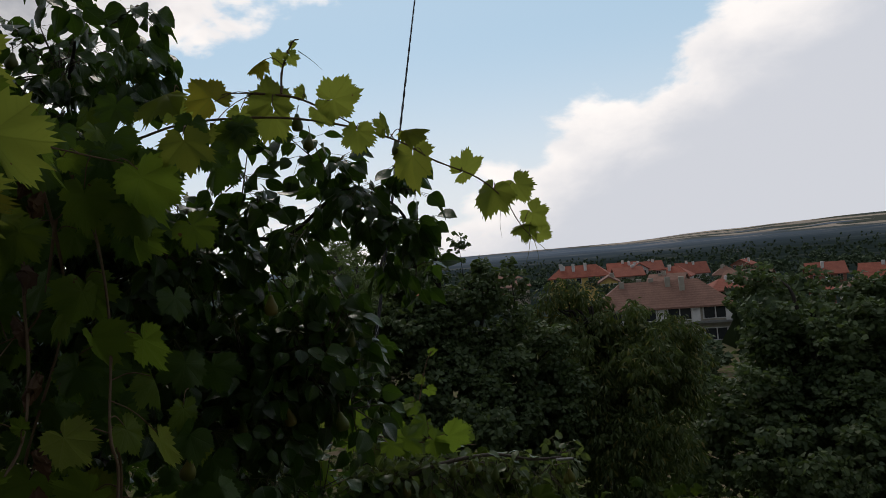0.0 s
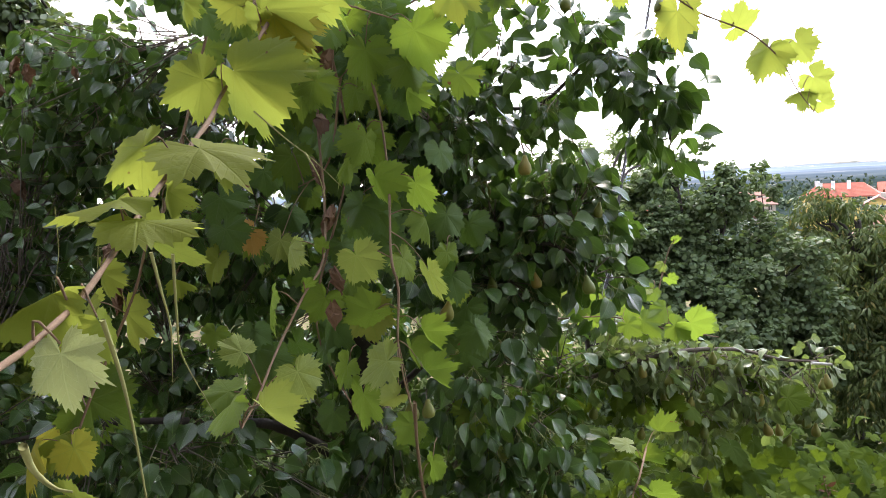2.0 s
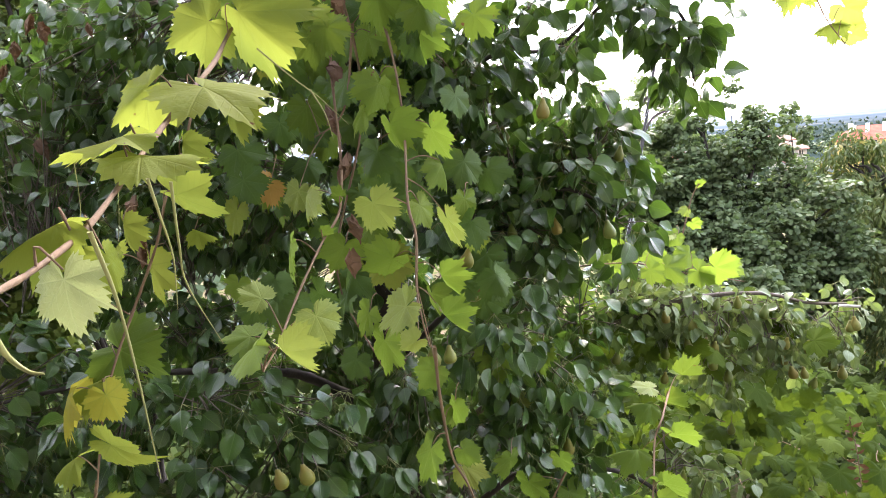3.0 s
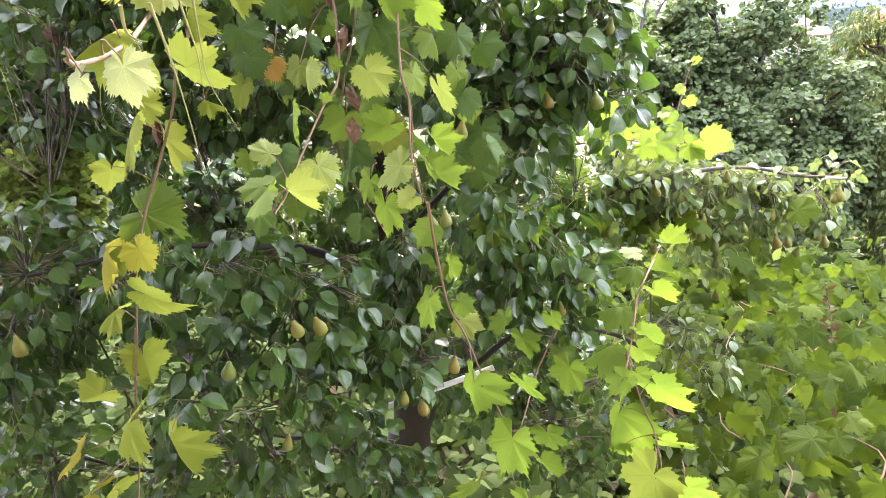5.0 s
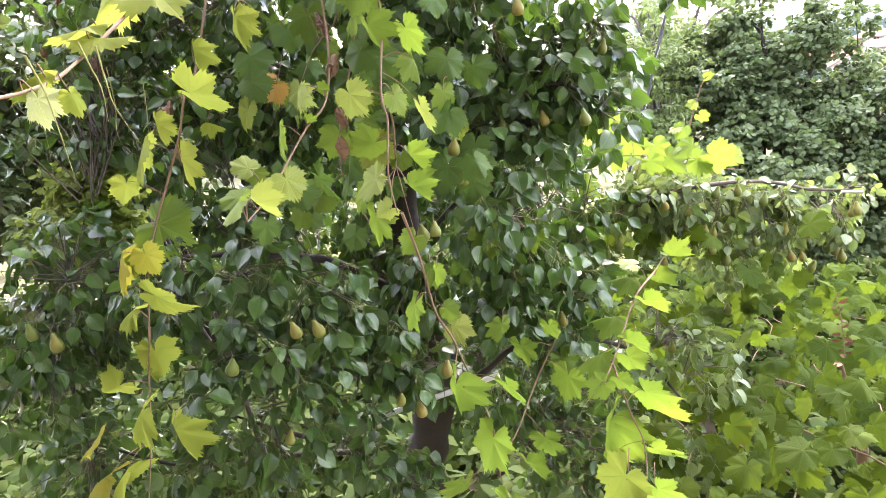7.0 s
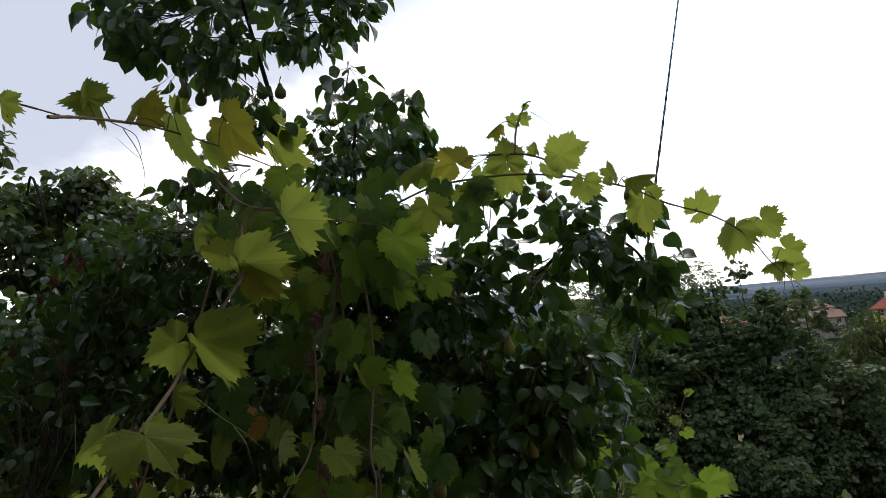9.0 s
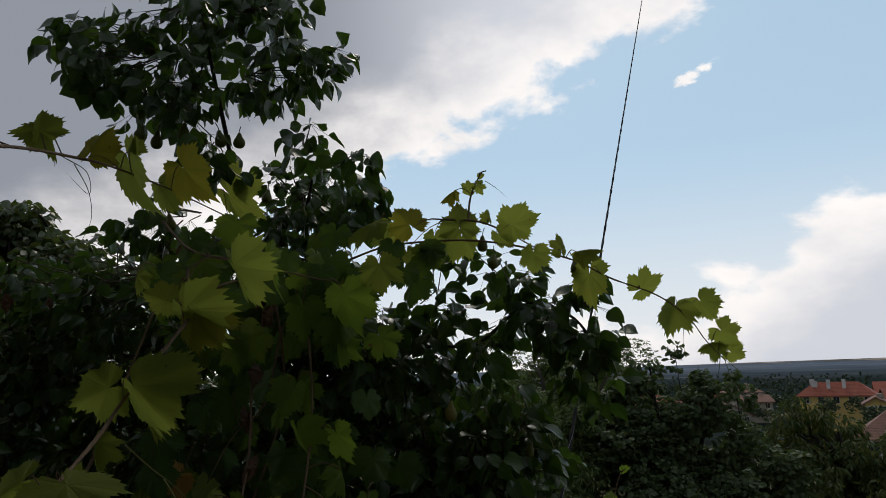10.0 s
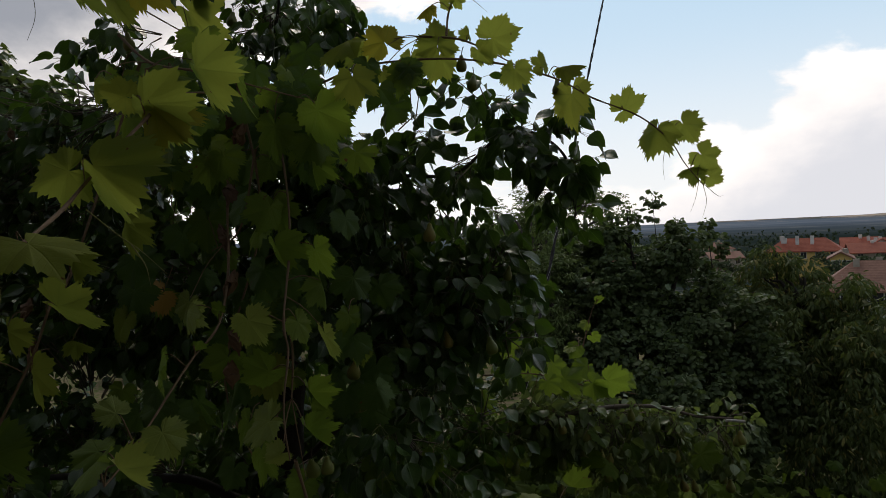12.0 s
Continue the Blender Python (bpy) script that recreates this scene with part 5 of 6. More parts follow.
for k, (x, y, z, under) in enumerate(spread):
    way = (lots.gauss(0, 0.7), -1.0 + lots.gauss(0, 0.6), -0.5 + lots.gauss(0, 0.45))
    s = lots.uniform(0.05, 0.092)
    m = aim(Vector((x, y, z)) - arbour_vine.location, way, (lots.gauss(0, 0.6), -0.7 + lots.gauss(0, 0.45), 1.0), lots.uniform(-55, 55), (s, s, s))
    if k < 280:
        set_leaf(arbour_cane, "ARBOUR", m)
    else:
        me = lots.choice(LEAVES["VINE"])
        a = np.array(m)
        v = np.array([q.co[:] for q in me.vertices])
        many_v.append(v @ a[:3, :3].T + a[:3, 3])
        many_uv.append(v[:, :2])
        many_f += [tuple(i + at for i in p.vertices) for p in me.polygons]
        at += len(v)
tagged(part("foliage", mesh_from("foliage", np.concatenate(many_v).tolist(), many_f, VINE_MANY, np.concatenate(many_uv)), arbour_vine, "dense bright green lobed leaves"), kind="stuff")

shoot([(2.68, 1.2, 3.18), (2.677, 1.225, 3.294), (2.661, 1.25, 3.408)], [(2.68, 1.2, 3.18, -0.024, -0.021, 0.025, 29), (2.679, 1.203, 3.195, 0.023, -0.013, 0.009, 6), (2.678, 1.207, 3.211, -0.024, -0.001, -0.009, -4), (2.676, 1.21, 3.226, 0.034, -0.013, 0.014, -9), (2.675, 1.213, 3.241, -0.038, 0.008, -0.001, -15), (2.674, 1.217, 3.256, 0.036, -0.018, -0.015, 11), (2.673, 1.22, 3.271, -0.041, -0.018, 0.001, -37), (2.671, 1.223, 3.287, 0.03, -0.011, 0.024, 31), (2.67, 1.227, 3.302, -0.016, -0.002, 0.004, -20), (2.669, 1.23, 3.317, 0.029, 0.007, -0.005, -33), (2.668, 1.233, 3.332, -0.027, -0.018, 0.022, -17), (2.666, 1.237, 3.347, 0.018, 0.003, 0.018, 17), (2.665, 1.24, 3.362, -0.026, 0.003, 0.006, 36), (2.664, 1.243, 3.378, 0.028, -0.026, 0.027, 20), (2.663, 1.247, 3.393, -0.018, -0.011, -0.008, -23), (2.661, 1.25, 3.408, 0.015, 0.005, -0.001, 15)], kind='RED', thick=0.002, owner=arbour_vine)

# ---- trees beyond the garden ----
def crowd(blobs, n, seed):
    """Clumps spread through the shells of ellipsoids x, y, z, half width, half height."""
    rng, out = random.Random(seed), []
    total = sum(b[3] * b[4] for b in blobs)
    for x, y, z, rx, rz in blobs:
        for _ in range(max(3, int(n * rx * rz / total))):
            d = np.array([rng.gauss(0, 1), rng.gauss(0, 1), rng.gauss(0, 1)])
            d /= np.linalg.norm(d)
            q = rng.random() ** 0.4
            out.append((x + d[0] * rx * q, y + d[1] * rx * 0.8 * q, z + d[2] * rz * q, rng.uniform(0.14, 0.3) * min(rx, rz, 1.0) + 0.06))
    return out


def garden_tree(name, base, blobs, n, mat, size, per, seed, shapes, label, category, trunk_r=0.07, density=300, droop=0.4):
    t = empty(name, (base[0], base[1], height(*base)), label, category)
    zt = max(b[2] for b in blobs)
    verts, faces = [], []
    cx, cy = sum(b[0] for b in blobs) / len(blobs), sum(b[1] for b in blobs) / len(blobs)
    tube(verts, faces, glide([(base[0], base[1], height(*base) - 0.1), (base[0] * 0.6 + cx * 0.4, base[1] * 0.6 + cy * 0.4, (height(*base) + zt) / 2 - 0.5), (cx, cy, zt - 0.4)], 20), trunk_r, trunk_r * 0.3, 9, 0.2, dice)
    part("trunk", plain_mesh("trunk", verts, faces, BARK, t.location), t)
    pts = []
    for x, y, z, rx, rz in blobs:
        line = [(base[0] * 0.6 + cx * 0.4, base[1] * 0.6 + cy * 0.4, (height(*base) + zt) / 2 - 0.6), ((cx + x) / 2, (cy + y) / 2, z - 0.5 * rz), (x, y, z + 0.3 * rz)]
        if rx < 0.25:
            line = [(x + 0.05, y, z - 3 * rz), (x + 0.02, y, z - rz), (x, y, z + 0.6 * rz)]
        wood("limb", line, trunk_r * 0.4 * min(1.0, min(rx, rz) / 0.3), 0.01 * min(1.0, min(rx, rz) / 0.3), t, BARK, 6)
        pts += glide(line, 12)
    leaf_cloud(t, crowd(blobs, n, seed), mat, size, per, TWIG, seed, shapes, droop, limb_pts=np.array(pts), density=density, twigs=False)
    return t


def quads(width, fold, bend):
    v = [(-0.04, 0, 0), (0.04, 0, 0), (-width / 2, 0.4, fold), (width / 2, 0.4, fold * 0.6), (-width * 0.36, 0.75, fold * 0.5 - bend * 0.5), (width * 0.36, 0.75, fold * 0.4 - bend * 0.5), (-0.02, 1, -bend), (0.02, 1, -bend)]
    return v, [(0, 1, 3, 2), (2, 3, 5, 4), (4, 5, 7, 6)]


OVAL = [quads(0.85, 0.1, 0.1), quads(0.75, 0.05, 0.2), quads(0.8, -0.06, 0.12)]
LANCE = [quads(0.3, 0.05, 0.2), quads(0.26, 0.02, 0.3), quads(0.34, 0.04, 0.15)]
garden_tree("hazel_tree", (3.5, 6.8), [(3.203, 6.54, 3.593, 0.89, 0.75), (3.964, 6.348, 3.478, 0.75, 0.75), (3.484, 5.913, 2.693, 1.23, 0.78), (3.378, 6.847, 4.047, 0.78, 0.42), (4.2, 6.629, 3.848, 0.5, 0.42), (4.132, 5.726, 2.687, 0.58, 0.78), (3.392, 6.677, 4.347, 0.41, 0.41), (4.001, 6.518, 4.255, 0.41, 0.31), (4.376, 6.395, 4.241, 0.41, 0.31), (3.989, 6.525, 4.711, 0.06, 0.22), (4.217, 6.455, 4.536, 0.05, 0.15), (4.526, 6.346, 4.488, 0.06, 0.16)] + [(3.713, 6.603, 4.595, 0.2, 0.2), (4.573, 6.338, 3.305, 0.42, 0.63), (4.78, 6.521, 3.677, 0.32, 0.32), (4.897, 6.209, 3.29, 0.42, 0.49), (4.682, 5.939, 2.599, 0.55, 0.82)], 200, HAZEL, 0.062, 9, 41, OVAL, "broad hazel tree with matt green rounded leaves", "hazel tree", 0.08, 1000)
garden_tree("ash_tree", (3.0, 8.6), [(2.445, 6.066, 3.938, 0.5, 0.57), (2.294, 5.82, 3.398, 0.43, 0.55), (2.069, 6.425, 4.343, 0.45, 0.52), (2.65, 6.58, 4.423, 0.53, 0.47), (2.681, 6.131, 3.791, 0.44, 0.57), (1.959, 6.17, 3.627, 0.5, 0.57), (3.339, 9.731, 4.905, 1.03, 0.37), (2.596, 9.822, 4.618, 0.75, 0.47), (4.206, 9.571, 4.539, 0.47, 0.47), (4.042, 9.606, 4.775, 0.47, 0.42), (2.876, 9.795, 4.698, 0.61, 0.47), (3.498, 9.711, 4.39, 0.84, 0.56)] + [(2.539, 9.685, 4.316, 0.94, 0.66), (3.428, 10.092, 4.302, 0.59, 0.49)], 230, FINE, 0.062, 11, 43, LANCE, "light green ash tree with fine leaves", "ash tree", 0.09, 560)
garden_tree("cherry_tree", (5.8, 6.8), [(5.702, 6.873, 3.625, 0.69, 0.38), (6.19, 6.576, 3.368, 0.77, 0.46), (5.204, 6.568, 3.019, 0.59, 0.81), (5.799, 6.162, 2.567, 0.95, 0.95), (6.431, 6.365, 3.001, 0.61, 0.77), (5.661, 6.935, 3.699, 0.54, 0.38), (6.325, 6.534, 3.503, 0.54, 0.38), (5.74, 6.323, 3.025, 1.03, 0.66), (6.547, 6.312, 3.063, 0.46, 0.46), (5.448, 7.019, 3.684, 0.38, 0.46), (5.579, 6.979, 3.984, 0.23, 0.28), (5.213, 7.117, 3.566, 0.31, 0.38)] + [(5.787, 6.85, 3.728, 0.38, 0.38), (5.505, 6.98, 3.707, 0.46, 0.31), (5.824, 6.816, 3.729, 0.46, 0.31)], 190, PEACH, 0.085, 10, 47, LANCE, "cherry tree with long drooping green leaves", "cherry tree", 0.08, 620, 0.9)
garden_tree("walnut_tree", (11, 8.6), [(11.068, 9.209, 3.499, 0.95, 0.66), (11.588, 8.624, 2.945, 1.31, 0.72), (11.35, 8.5, 2.1, 1.5, 1.2), (11.424, 7.797, 1.865, 1.38, 1.5), (9.602, 8.678, 1.188, 1.33, 1.22), (10.09, 7.336, 0.885, 1.6, 1.17), (12.316, 7.804, 2.914, 1.07, 0.95), (10.61, 9.513, 2.783, 0.6, 0.6)], 260, HAZEL, 0.105, 9, 53, OVAL, "large dark green walnut tree on the slope", "walnut tree", 0.16, 300)
garden_tree("pear_tree", (-0.5, 2.6), [(-0.837, 1.762, 4.359, 0.43, 0.33), (-0.518, 1.981, 4.08, 0.37, 0.33), (-0.876, 1.549, 4.053, 0.42, 0.36), (-0.683, 1.809, 3.851, 0.4, 0.3), (-0.552, 1.12, 3.829, 0.32, 0.26), (-0.261, 0.76, 3.603, 0.23, 0.23), (-0.7, 1.584, 4.687, 0.36, 0.29), (-0.437, 2.375, 5.293, 0.25, 0.14), (-0.597, 2.368, 5.424, 0.26, 0.18), (-0.722, 2.418, 5.375, 0.34, 0.22), (-0.393, 2.52, 5.282, 0.26, 0.18)] + [(-0.913, 2.296, 5.299, 0.34, 0.37), (-0.558, 2.344, 4.984, 0.47, 0.39), (-0.174, 2.549, 5.115, 0.29, 0.32), (-0.457, 2.185, 4.456, 0.51, 0.44), (-0.058, 2.414, 4.575, 0.41, 0.44), (-0.751, 1.277, 4.483, 0.37, 0.46), (-1.156, 1.977, 5.663, 0.13, 0.26), (-0.969, 2.076, 5.426, 0.33, 0.18), (-0.731, 2.271, 5.38, 0.29, 0.16), (-0.415, 2.38, 5.276, 0.21, 0.14), (-1.03, 1.946, 5.173, 0.39, 0.29)] + [(-1.307, 1.852, 5.605, 0.26, 0.41)], 190, PEAR_LIT, 0.064, 7, 59, [quads(0.62, 0.14, 0.2), quads(0.55, 0.2, 0.3), quads(0.68, -0.1, 0.15)], "second pear tree with small dark leaves", "pear tree", 0.03, 1250, 0.5)

garden_tree("elder_shrub", (-0.35, 1.9), [(-0.12, 0.97, 4.17, 0.13, 0.12), (-0.11, 0.97, 4.02, 0.15, 0.13), (-0.25, 1.0, 3.93, 0.15, 0.14), (-0.07, 0.97, 3.9, 0.12, 0.12)], 60, SHRUB, 0.034, 9, 67, OVAL, "elder shrub with small pale yellow-green leaves", "shrub", 0.012, 1500, 0.3)

# ---- white pipe, branch tip rod and cable ----
def rod(name, a, b, r, mat, label, category, sides=14):
    thing = empty(name, a, label, category)
    a, b = np.array(a), np.array(b)
    verts, faces = [], []
    tube(verts, faces, [a + (b - a) * k / 8 for k in range(9)], r, r, sides)
    part("shaft", plain_mesh("shaft", verts, faces, mat, thing.location), thing)
    return thing


rod("white_pipe", (0.899, 0.92, 3.123), (1.421, 0.96, 3.279), 0.0105, PIPE, "white painted metal pipe caught in the pear branches", "pipe")
# a short rod stands in for the pale leaf at the branch end
rod("branch_tip_rod", (2.79, 1.6, 3.715), (2.87, 1.6, 3.706), 0.006, TIP_ROD, "short grey rod for the pale leaf at the laden branch tip", "pole")

cable = empty("overhead_cable", (2.0, 1.75, 3.86), "thin black twisted overhead cable rising past the trees", "cable")
ca, cb = np.array((1.93, 1.6, 3.71)), np.array((4.09, 6.746, 9.299))
cb = ca + (cb - ca) * 1.6
for k, (mat, rr) in enumerate(((CABLE, 0.006), (CABLE, 0.006), (PALE_STRAND, 0.0008))):
    line = []
    for i in range(400):
        u = i / 399
        w = 240 * u + (0, math.pi, math.pi / 2)[k]
        off = (0.0042 if k < 2 else 0.0080) * (1 - 0.65 * u)
        line.append(ca + (cb - ca) * u + off * np.array((math.cos(w), math.sin(w) * 0.7, -math.sin(w) * 0.6)))
    verts, faces = [], []
    tube(verts, faces, line, rr, rr * 0.3, 5)
    part("strand", plain_mesh("strand", verts, faces, mat, cable.location), cable)

# ---- village ----
def village_house(x, y, z, w, wall_h, roof_h, yaw, kind, wall, roof):
    """A house whose front lies at x, y; yaw 0 looks to -y. kind: hip, side (ridge along the front) or front (gable to the front)."""
    depth = max(7.0, w * 0.62) if w < 12 else w * 0.42
    ob = empty("village_house", (x, y, z), "village house with %s walls and a tiled %s roof" % (wall, {"red": "bright red", "old": "weathered brown"}[roof]), "house", "village houses")
    ob.rotation_euler = (0, 0, radians(yaw))
    h = w / 2
    gz0 = min(-0.5, height(x, y) - z - 0.5)
    v, f = [], []
    box(v, f, (-h, 0, gz0), (h, depth, wall_h))
    if kind == "front":
        b = len(v)
        v += [(-h, 0.0, wall_h), (h, 0.0, wall_h), (0, 0.0, wall_h + roof_h), (-h, depth, wall_h), (h, depth, wall_h), (0, depth, wall_h + roof_h)]
        f += [(b, b + 1, b + 2), (b + 4, b + 3, b + 5)]
    if kind == "side":
        b = len(v)
        v += [(-h, 0, wall_h), (-h, depth, wall_h), (-h, depth / 2, wall_h + roof_h), (h, 0, wall_h), (h, depth, wall_h), (h, depth / 2, wall_h + roof_h)]
        f += [(b + 1, b, b + 2), (b + 3, b + 4, b + 5)]
    part("wall", mesh_from("wall", v, f, PLASTER[wall], smooth=False), ob)
    e, th = 0.55, 0.22
    v, f = [], []

    def slab(q):
        b = len(v)
        for p in q:
            v.append(p)
        for p in q:
            v.append((p[0], p[1], p[2] + th))
        n = len(q)
        f.append(tuple(b + i for i in reversed(range(n))))
        f.append(tuple(b + n + i for i in range(n)))
        for i in range(n):
            j = (i + 1) % n
            f.append((b + i, b + j, b + n + j, b + n + i))

    top = wall_h + roof_h
    lowz = wall_h - 0.25
    if kind == "front":
        slab([(-h - e, -e, lowz), (0, -e, top), (0, depth + e, top), (-h - e, depth + e, lowz)])
        slab([(0, -e, top), (h + e, -e, lowz), (h + e, depth + e, lowz), (0, depth + e, top)])
    elif kind == "side":
        slab([(-h - e, -e, lowz), (h + e, -e, lowz), (h + e, depth / 2, top), (-h - e, depth / 2, top)])
        slab([(-h - e, depth / 2, top), (h + e, depth / 2, top), (h + e, depth + e, lowz), (-h - e, depth + e, lowz)])
    else:
        r = max(0.3, h - depth / 2)
        slab([(-h - e, -e, lowz), (h + e, -e, lowz), (r, depth / 2, top), (-r, depth / 2, top)])
        slab([(h + e, depth + e, lowz), (-h - e, depth + e, lowz), (-r, depth / 2, top), (r, depth / 2, top)])
        slab([(-h - e, depth + e, lowz), (-h - e, -e, lowz), (-r, depth / 2, top)])
        slab([(h + e, -e, lowz), (h + e, depth + e, lowz), (r, depth / 2, top)])
    roof_ob = part("roof", mesh_from("roof", v, f, ROOF[roof], smooth=False), ob)
    for k in range(2 if w < 12 else 5):
        cx, cy = (dice.uniform(-0.7, 0.7) * h, depth * dice.uniform(0.25, 0.6))
        v, f = [], []
        box(v, f, (cx - 0.35, cy - 0.35, wall_h), (cx + 0.35, cy + 0.35, top + dice.uniform(0.3, 0.9)))
        part("chimney", mesh_from("chimney", v, f, PLASTER["white" if roof == "red" else "beige"], smooth=False), roof_ob)
    big = w > 16
    cols, ww, wh = (4, 1.6, 0.85) if big else (max(2, int(w / 2.6)), 0.62, 0.75)
    if big:
        for storey in range(2):
            v, f = [], []
            box(v, f, (-h - 0.3, -0.9, wall_h - 2.35 - 2.9 * storey), (h + 0.3, 0.02, wall_h - 2.1 - 2.9 * storey))
            balcony = part("balcony", mesh_from("balcony", v, f, PLASTER["grey"], smooth=False), ob)
            for c in range(5):
                px = -h + 0.45 + (w - 0.9) * c / 4
                v, f = [], []
                box(v, f, (px - 0.55, -0.3, wall_h - 2.1 - 2.9 * storey), (px + 0.55, 0.01, wall_h - 0.1 - 2.9 * storey))
                part("pier", mesh_from("pier", v, f, PLASTER["white"], smooth=False), balcony)
    for storey in range(max(1, int(wall_h / 2.9))):
        for c in range(cols):
            wx, wz = -h + w * (c + 0.5) / cols, wall_h - 1.0 - 2.9 * storey
            v, f = [], []
            box(v, f, (wx - ww, -0.07, wz - wh), (wx + ww, 0.05, wz + wh))
            win = part("window", mesh_from("window", v, f, FRAME, smooth=False), ob)
            v, f = [], []
            for s in (-1, 1):
                box(v, f, (wx + s * ww * 0.47 - ww * 0.42, -0.09, wz - wh + 0.1), (wx + s * ww * 0.47 + ww * 0.42, -0.065, wz + wh - 0.1))
            part("pane", mesh_from("pane", v, f, GLASS, smooth=False), win)


HOUSES = [
    (54.3, 77.4, -10.8, 18.0, 6.1, 3.2, -30.9, 'hip', 'beige', 'old'),
    (82.2, 154.1, -6.6, 14.9, 3.2, 2.7, -33.4, 'hip', 'yellow', 'red'),
    (66.3, 111.5, -6.0, 3.2, 3.2, 1.0, -29.9, 'front', 'yellow', 'old'),
    (108.8, 167.6, -7.6, 4.8, 3.9, 1.7, -24.4, 'front', 'white', 'red'),
    (114.7, 169.7, -8.2, 5.6, 3.8, 2.4, -23.5, 'side', 'white', 'red'),
    (101.2, 160.5, -8.0, 7.3, 3.2, 2.1, -19.7, 'side', 'beige', 'red'),
    (116.4, 162.4, -9.7, 8.5, 3.2, 2.7, -45.1, 'hip', 'white', 'red'),
    (141.6, 187.3, -11.0, 9.4, 3.2, 3.4, -21.6, 'side', 'white', 'red'),
    (152.2, 185.3, -12.4, 7.4, 3.2, 2.7, -39.0, 'hip', 'beige', 'old'),
]
HOUSES += [
    (95.7, 115.1, -10.4, 6.6, 3.2, 2.0, -19.0, 'hip', 'beige', 'red'),
    (130.8, 108.8, -11.1, 9.6, 3.2, 3.0, -54.6, 'side', 'beige', 'red'),
    (145.2, 137.6, -11.9, 8.5, 3.6, 2.7, -36.0, 'side', 'brick', 'red'),
    (101.1, 96.7, -10.8, 4.3, 3.2, 1.4, -45.5, 'hip', 'brick', 'red'),
    (81.4, 203.8, -7.3, 10.1, 3.2, 1.7, -16.3, 'hip', 'beige', 'old'),
    (91.7, 130.8, -8.6, 7.5, 3.2, 1.6, -46.4, 'side', 'beige', 'old'),
    (113.0, 98.6, -11.3, 7.2, 3.2, 1.3, -43.2, 'hip', 'beige', 'old'),
    (76.7, 184.0, -9.1, 8.5, 3.2, 1.5, -2.1, 'side', 'beige', 'old'),
    (104.8, 170.0, -7.0, 7.7, 3.2, 2.2, -27.1, 'side', 'white', 'red'),
]
town = random.Random(71)
for _ in range(30):
    r, a = town.uniform(170, 330), radians(town.uniform(14, 41))
    x, y = r * math.sin(a), r * math.cos(a)
    if all(math.hypot(x - h[0], y - h[1]) > 15 for h in HOUSES):
        HOUSES.append((x, y, -8.2 - 0.012 * r - town.uniform(0, 2.0), town.uniform(7, 12), 3.4, town.uniform(2.0, 3.0), -math.degrees(a) + town.uniform(-40, 40),
                       town.choice(("hip", "side", "front")), town.choice(("white", "beige", "beige", "yellow", "brick")), town.choice(("red", "red", "old"))))
VILLAGE_GREEN = []
for row in HOUSES:
    village_house(*row)

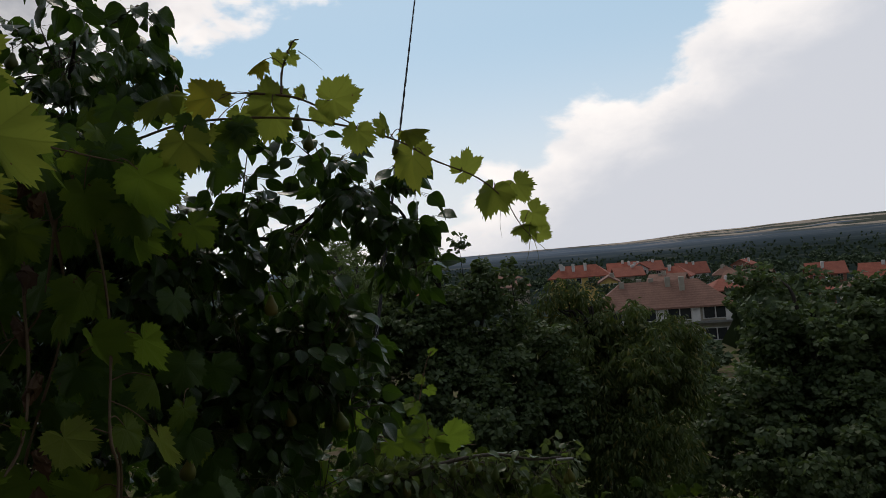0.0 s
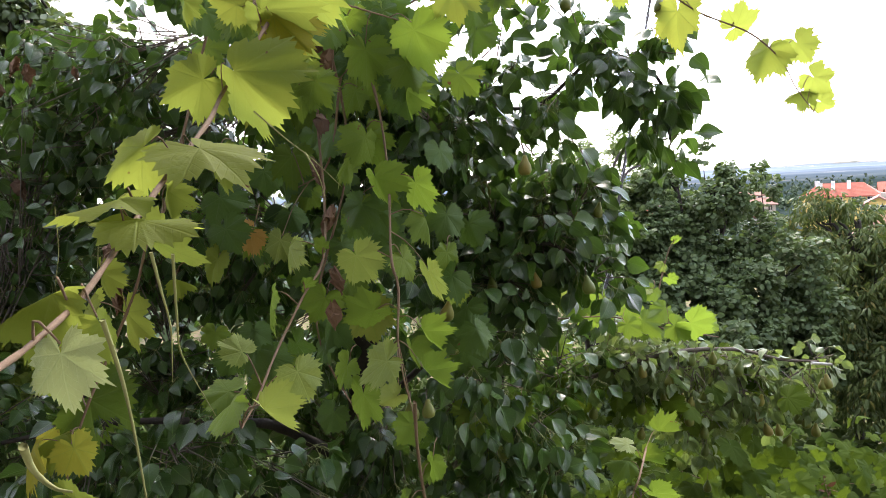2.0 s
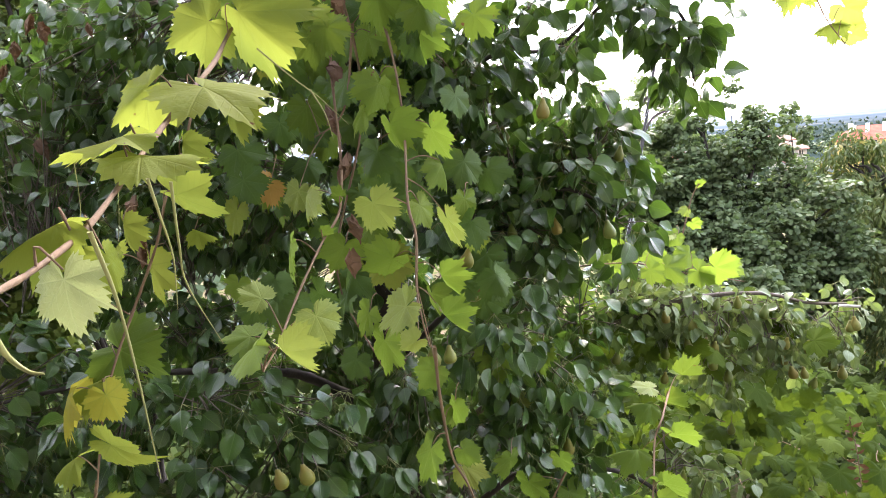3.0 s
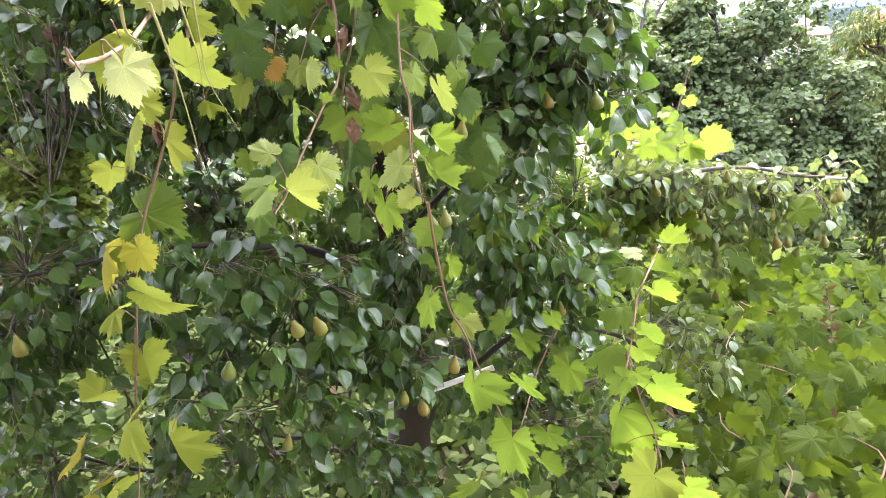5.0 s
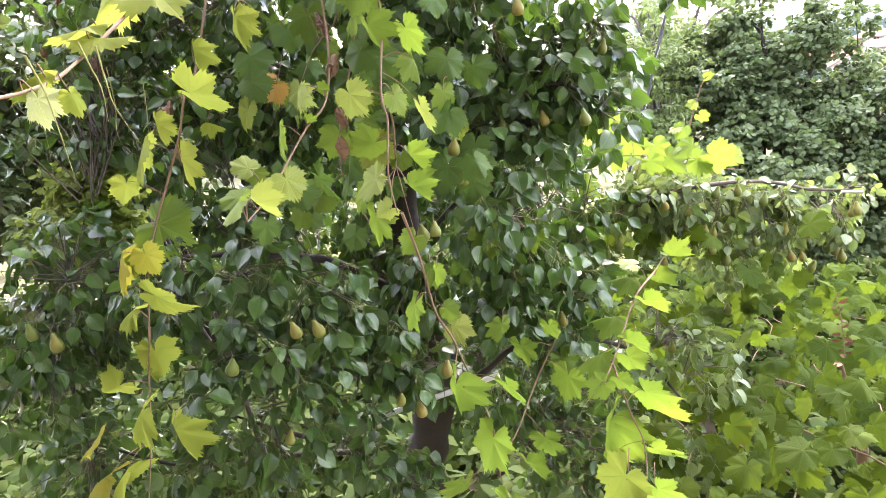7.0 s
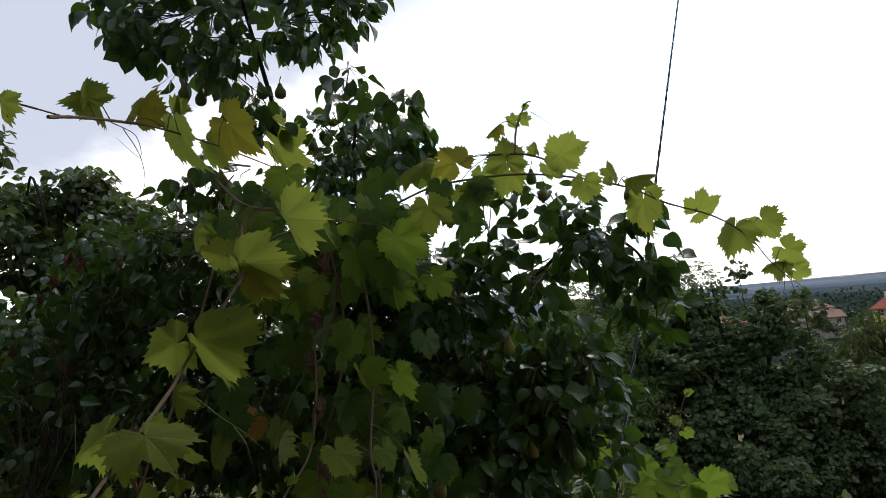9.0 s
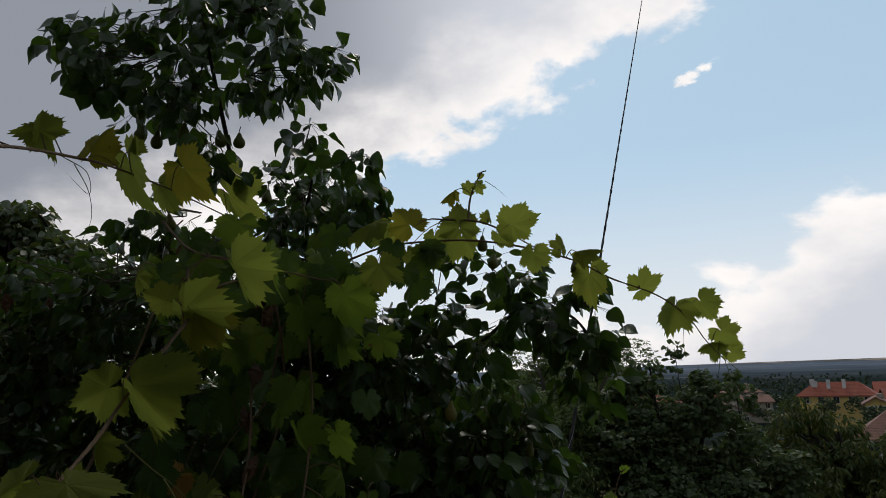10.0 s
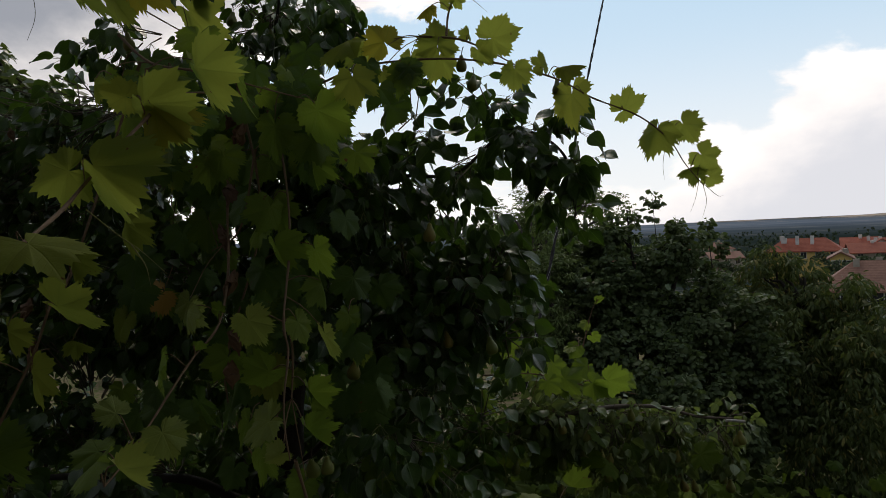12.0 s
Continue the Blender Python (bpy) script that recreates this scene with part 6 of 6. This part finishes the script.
# woods in the valley and trees between the houses
def far_woods(name, label, count, lo, hi, a0, a1, seed, tall):
    rng = random.Random(seed)
    V, Fc, at = [], [], 0
    for _ in range(count):
        r = math.exp(rng.uniform(math.log(lo), math.log(hi)))
        a = radians(rng.uniform(a0, a1))
        x, y = r * math.sin(a), r * math.cos(a)
        hgt = tall * rng.uniform(0.5, 1.25)
        z = height(x, y)
        for _ in range(13):
            d = np.array([rng.gauss(0, 1), rng.gauss(0, 1), rng.gauss(0, 1)])
            d /= np.linalg.norm(d)
            c = np.array([x, y, z + hgt * 0.55]) + d * np.array([hgt * 0.36, hgt * 0.36, hgt * 0.42]) * rng.random() ** 0.3
            s = hgt * rng.uniform(0.16, 0.32)
            pts = []
            for k in range(6):
                e = np.array([rng.gauss(0, 1), rng.gauss(0, 1), rng.gauss(0, 1)])
                pts.append(c + s * e / np.linalg.norm(e))
            V += [tuple(p) for p in pts]
            Fc += [(at, at + 1, at + 2), (at, at + 2, at + 3), (at, at + 3, at + 4), (at, at + 4, at + 1), (at + 5, at + 2, at + 1), (at + 5, at + 3, at + 2), (at + 5, at + 4, at + 3), (at + 5, at + 1, at + 4)]
            at += 6
    tagged(new(name, mesh_from(name, V, Fc, FAR, smooth=False)), label, "woods", kind="stuff")


undergrowth = empty("undergrowth", (3, 6, height(3, 6)), "dense green undergrowth and weeds on the slope", "undergrowth", kind="stuff")
low = random.Random(91)
bushes = []
for k in range(2000):
    x, y = (low.uniform(-6, 17), low.uniform(2.6, 26)) if k < 800 else (low.uniform(-5, 6), low.uniform(1.9, 9)) if k < 1500 else (low.uniform(-20, -3), low.uniform(2.5, 30))
    bushes.append((x, y, height(x, y) + low.uniform(0.05, 0.75), low.uniform(0.22, 0.5)))
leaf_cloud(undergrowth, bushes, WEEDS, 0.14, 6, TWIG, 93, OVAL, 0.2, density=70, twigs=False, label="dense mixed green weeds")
far_woods("valley_woods", "dense dark green woods across the valley floor", 4400, 400, 1900, -40, 80, 31, 6.0)
for x, y, z, w, *_ in HOUSES:
    r = math.hypot(x, y)
    for _ in range(9):
        q, side = 1 - low.uniform(3.0, 9.0) / r, low.uniform(-0.6, 0.6) * w
        bx, by = x * q + side * y / r, y * q - side * x / r
        VILLAGE_GREEN.append((bx, by, z + low.uniform(0.0, 2.3), low.uniform(0.8, 1.7)))
for k in range(26):   # shrubs on the slope below the large house
    q = low.uniform(0.0, 1.0)
    bx, by = 27 + 21 * q + low.uniform(-3, 5), 40 + 26 * q + low.uniform(-4, 3)
    VILLAGE_GREEN.append((bx, by, 4.3 - 0.152 * math.hypot(bx, by) - low.uniform(0.3, 2.0), low.uniform(0.9, 1.6)))
orchard = empty("orchard_trees", (60, 110, height(60, 110)), "dark green fruit trees in the village gardens", "trees", kind="stuff")
leaf_cloud(orchard, VILLAGE_GREEN, FAR, 0.5, 6, TWIG, 95, OVAL, 0.2, density=22, twigs=False)
far_woods("village_trees", "dark green trees between the village houses", 240, 45, 260, -60, 80, 37, 5.2)
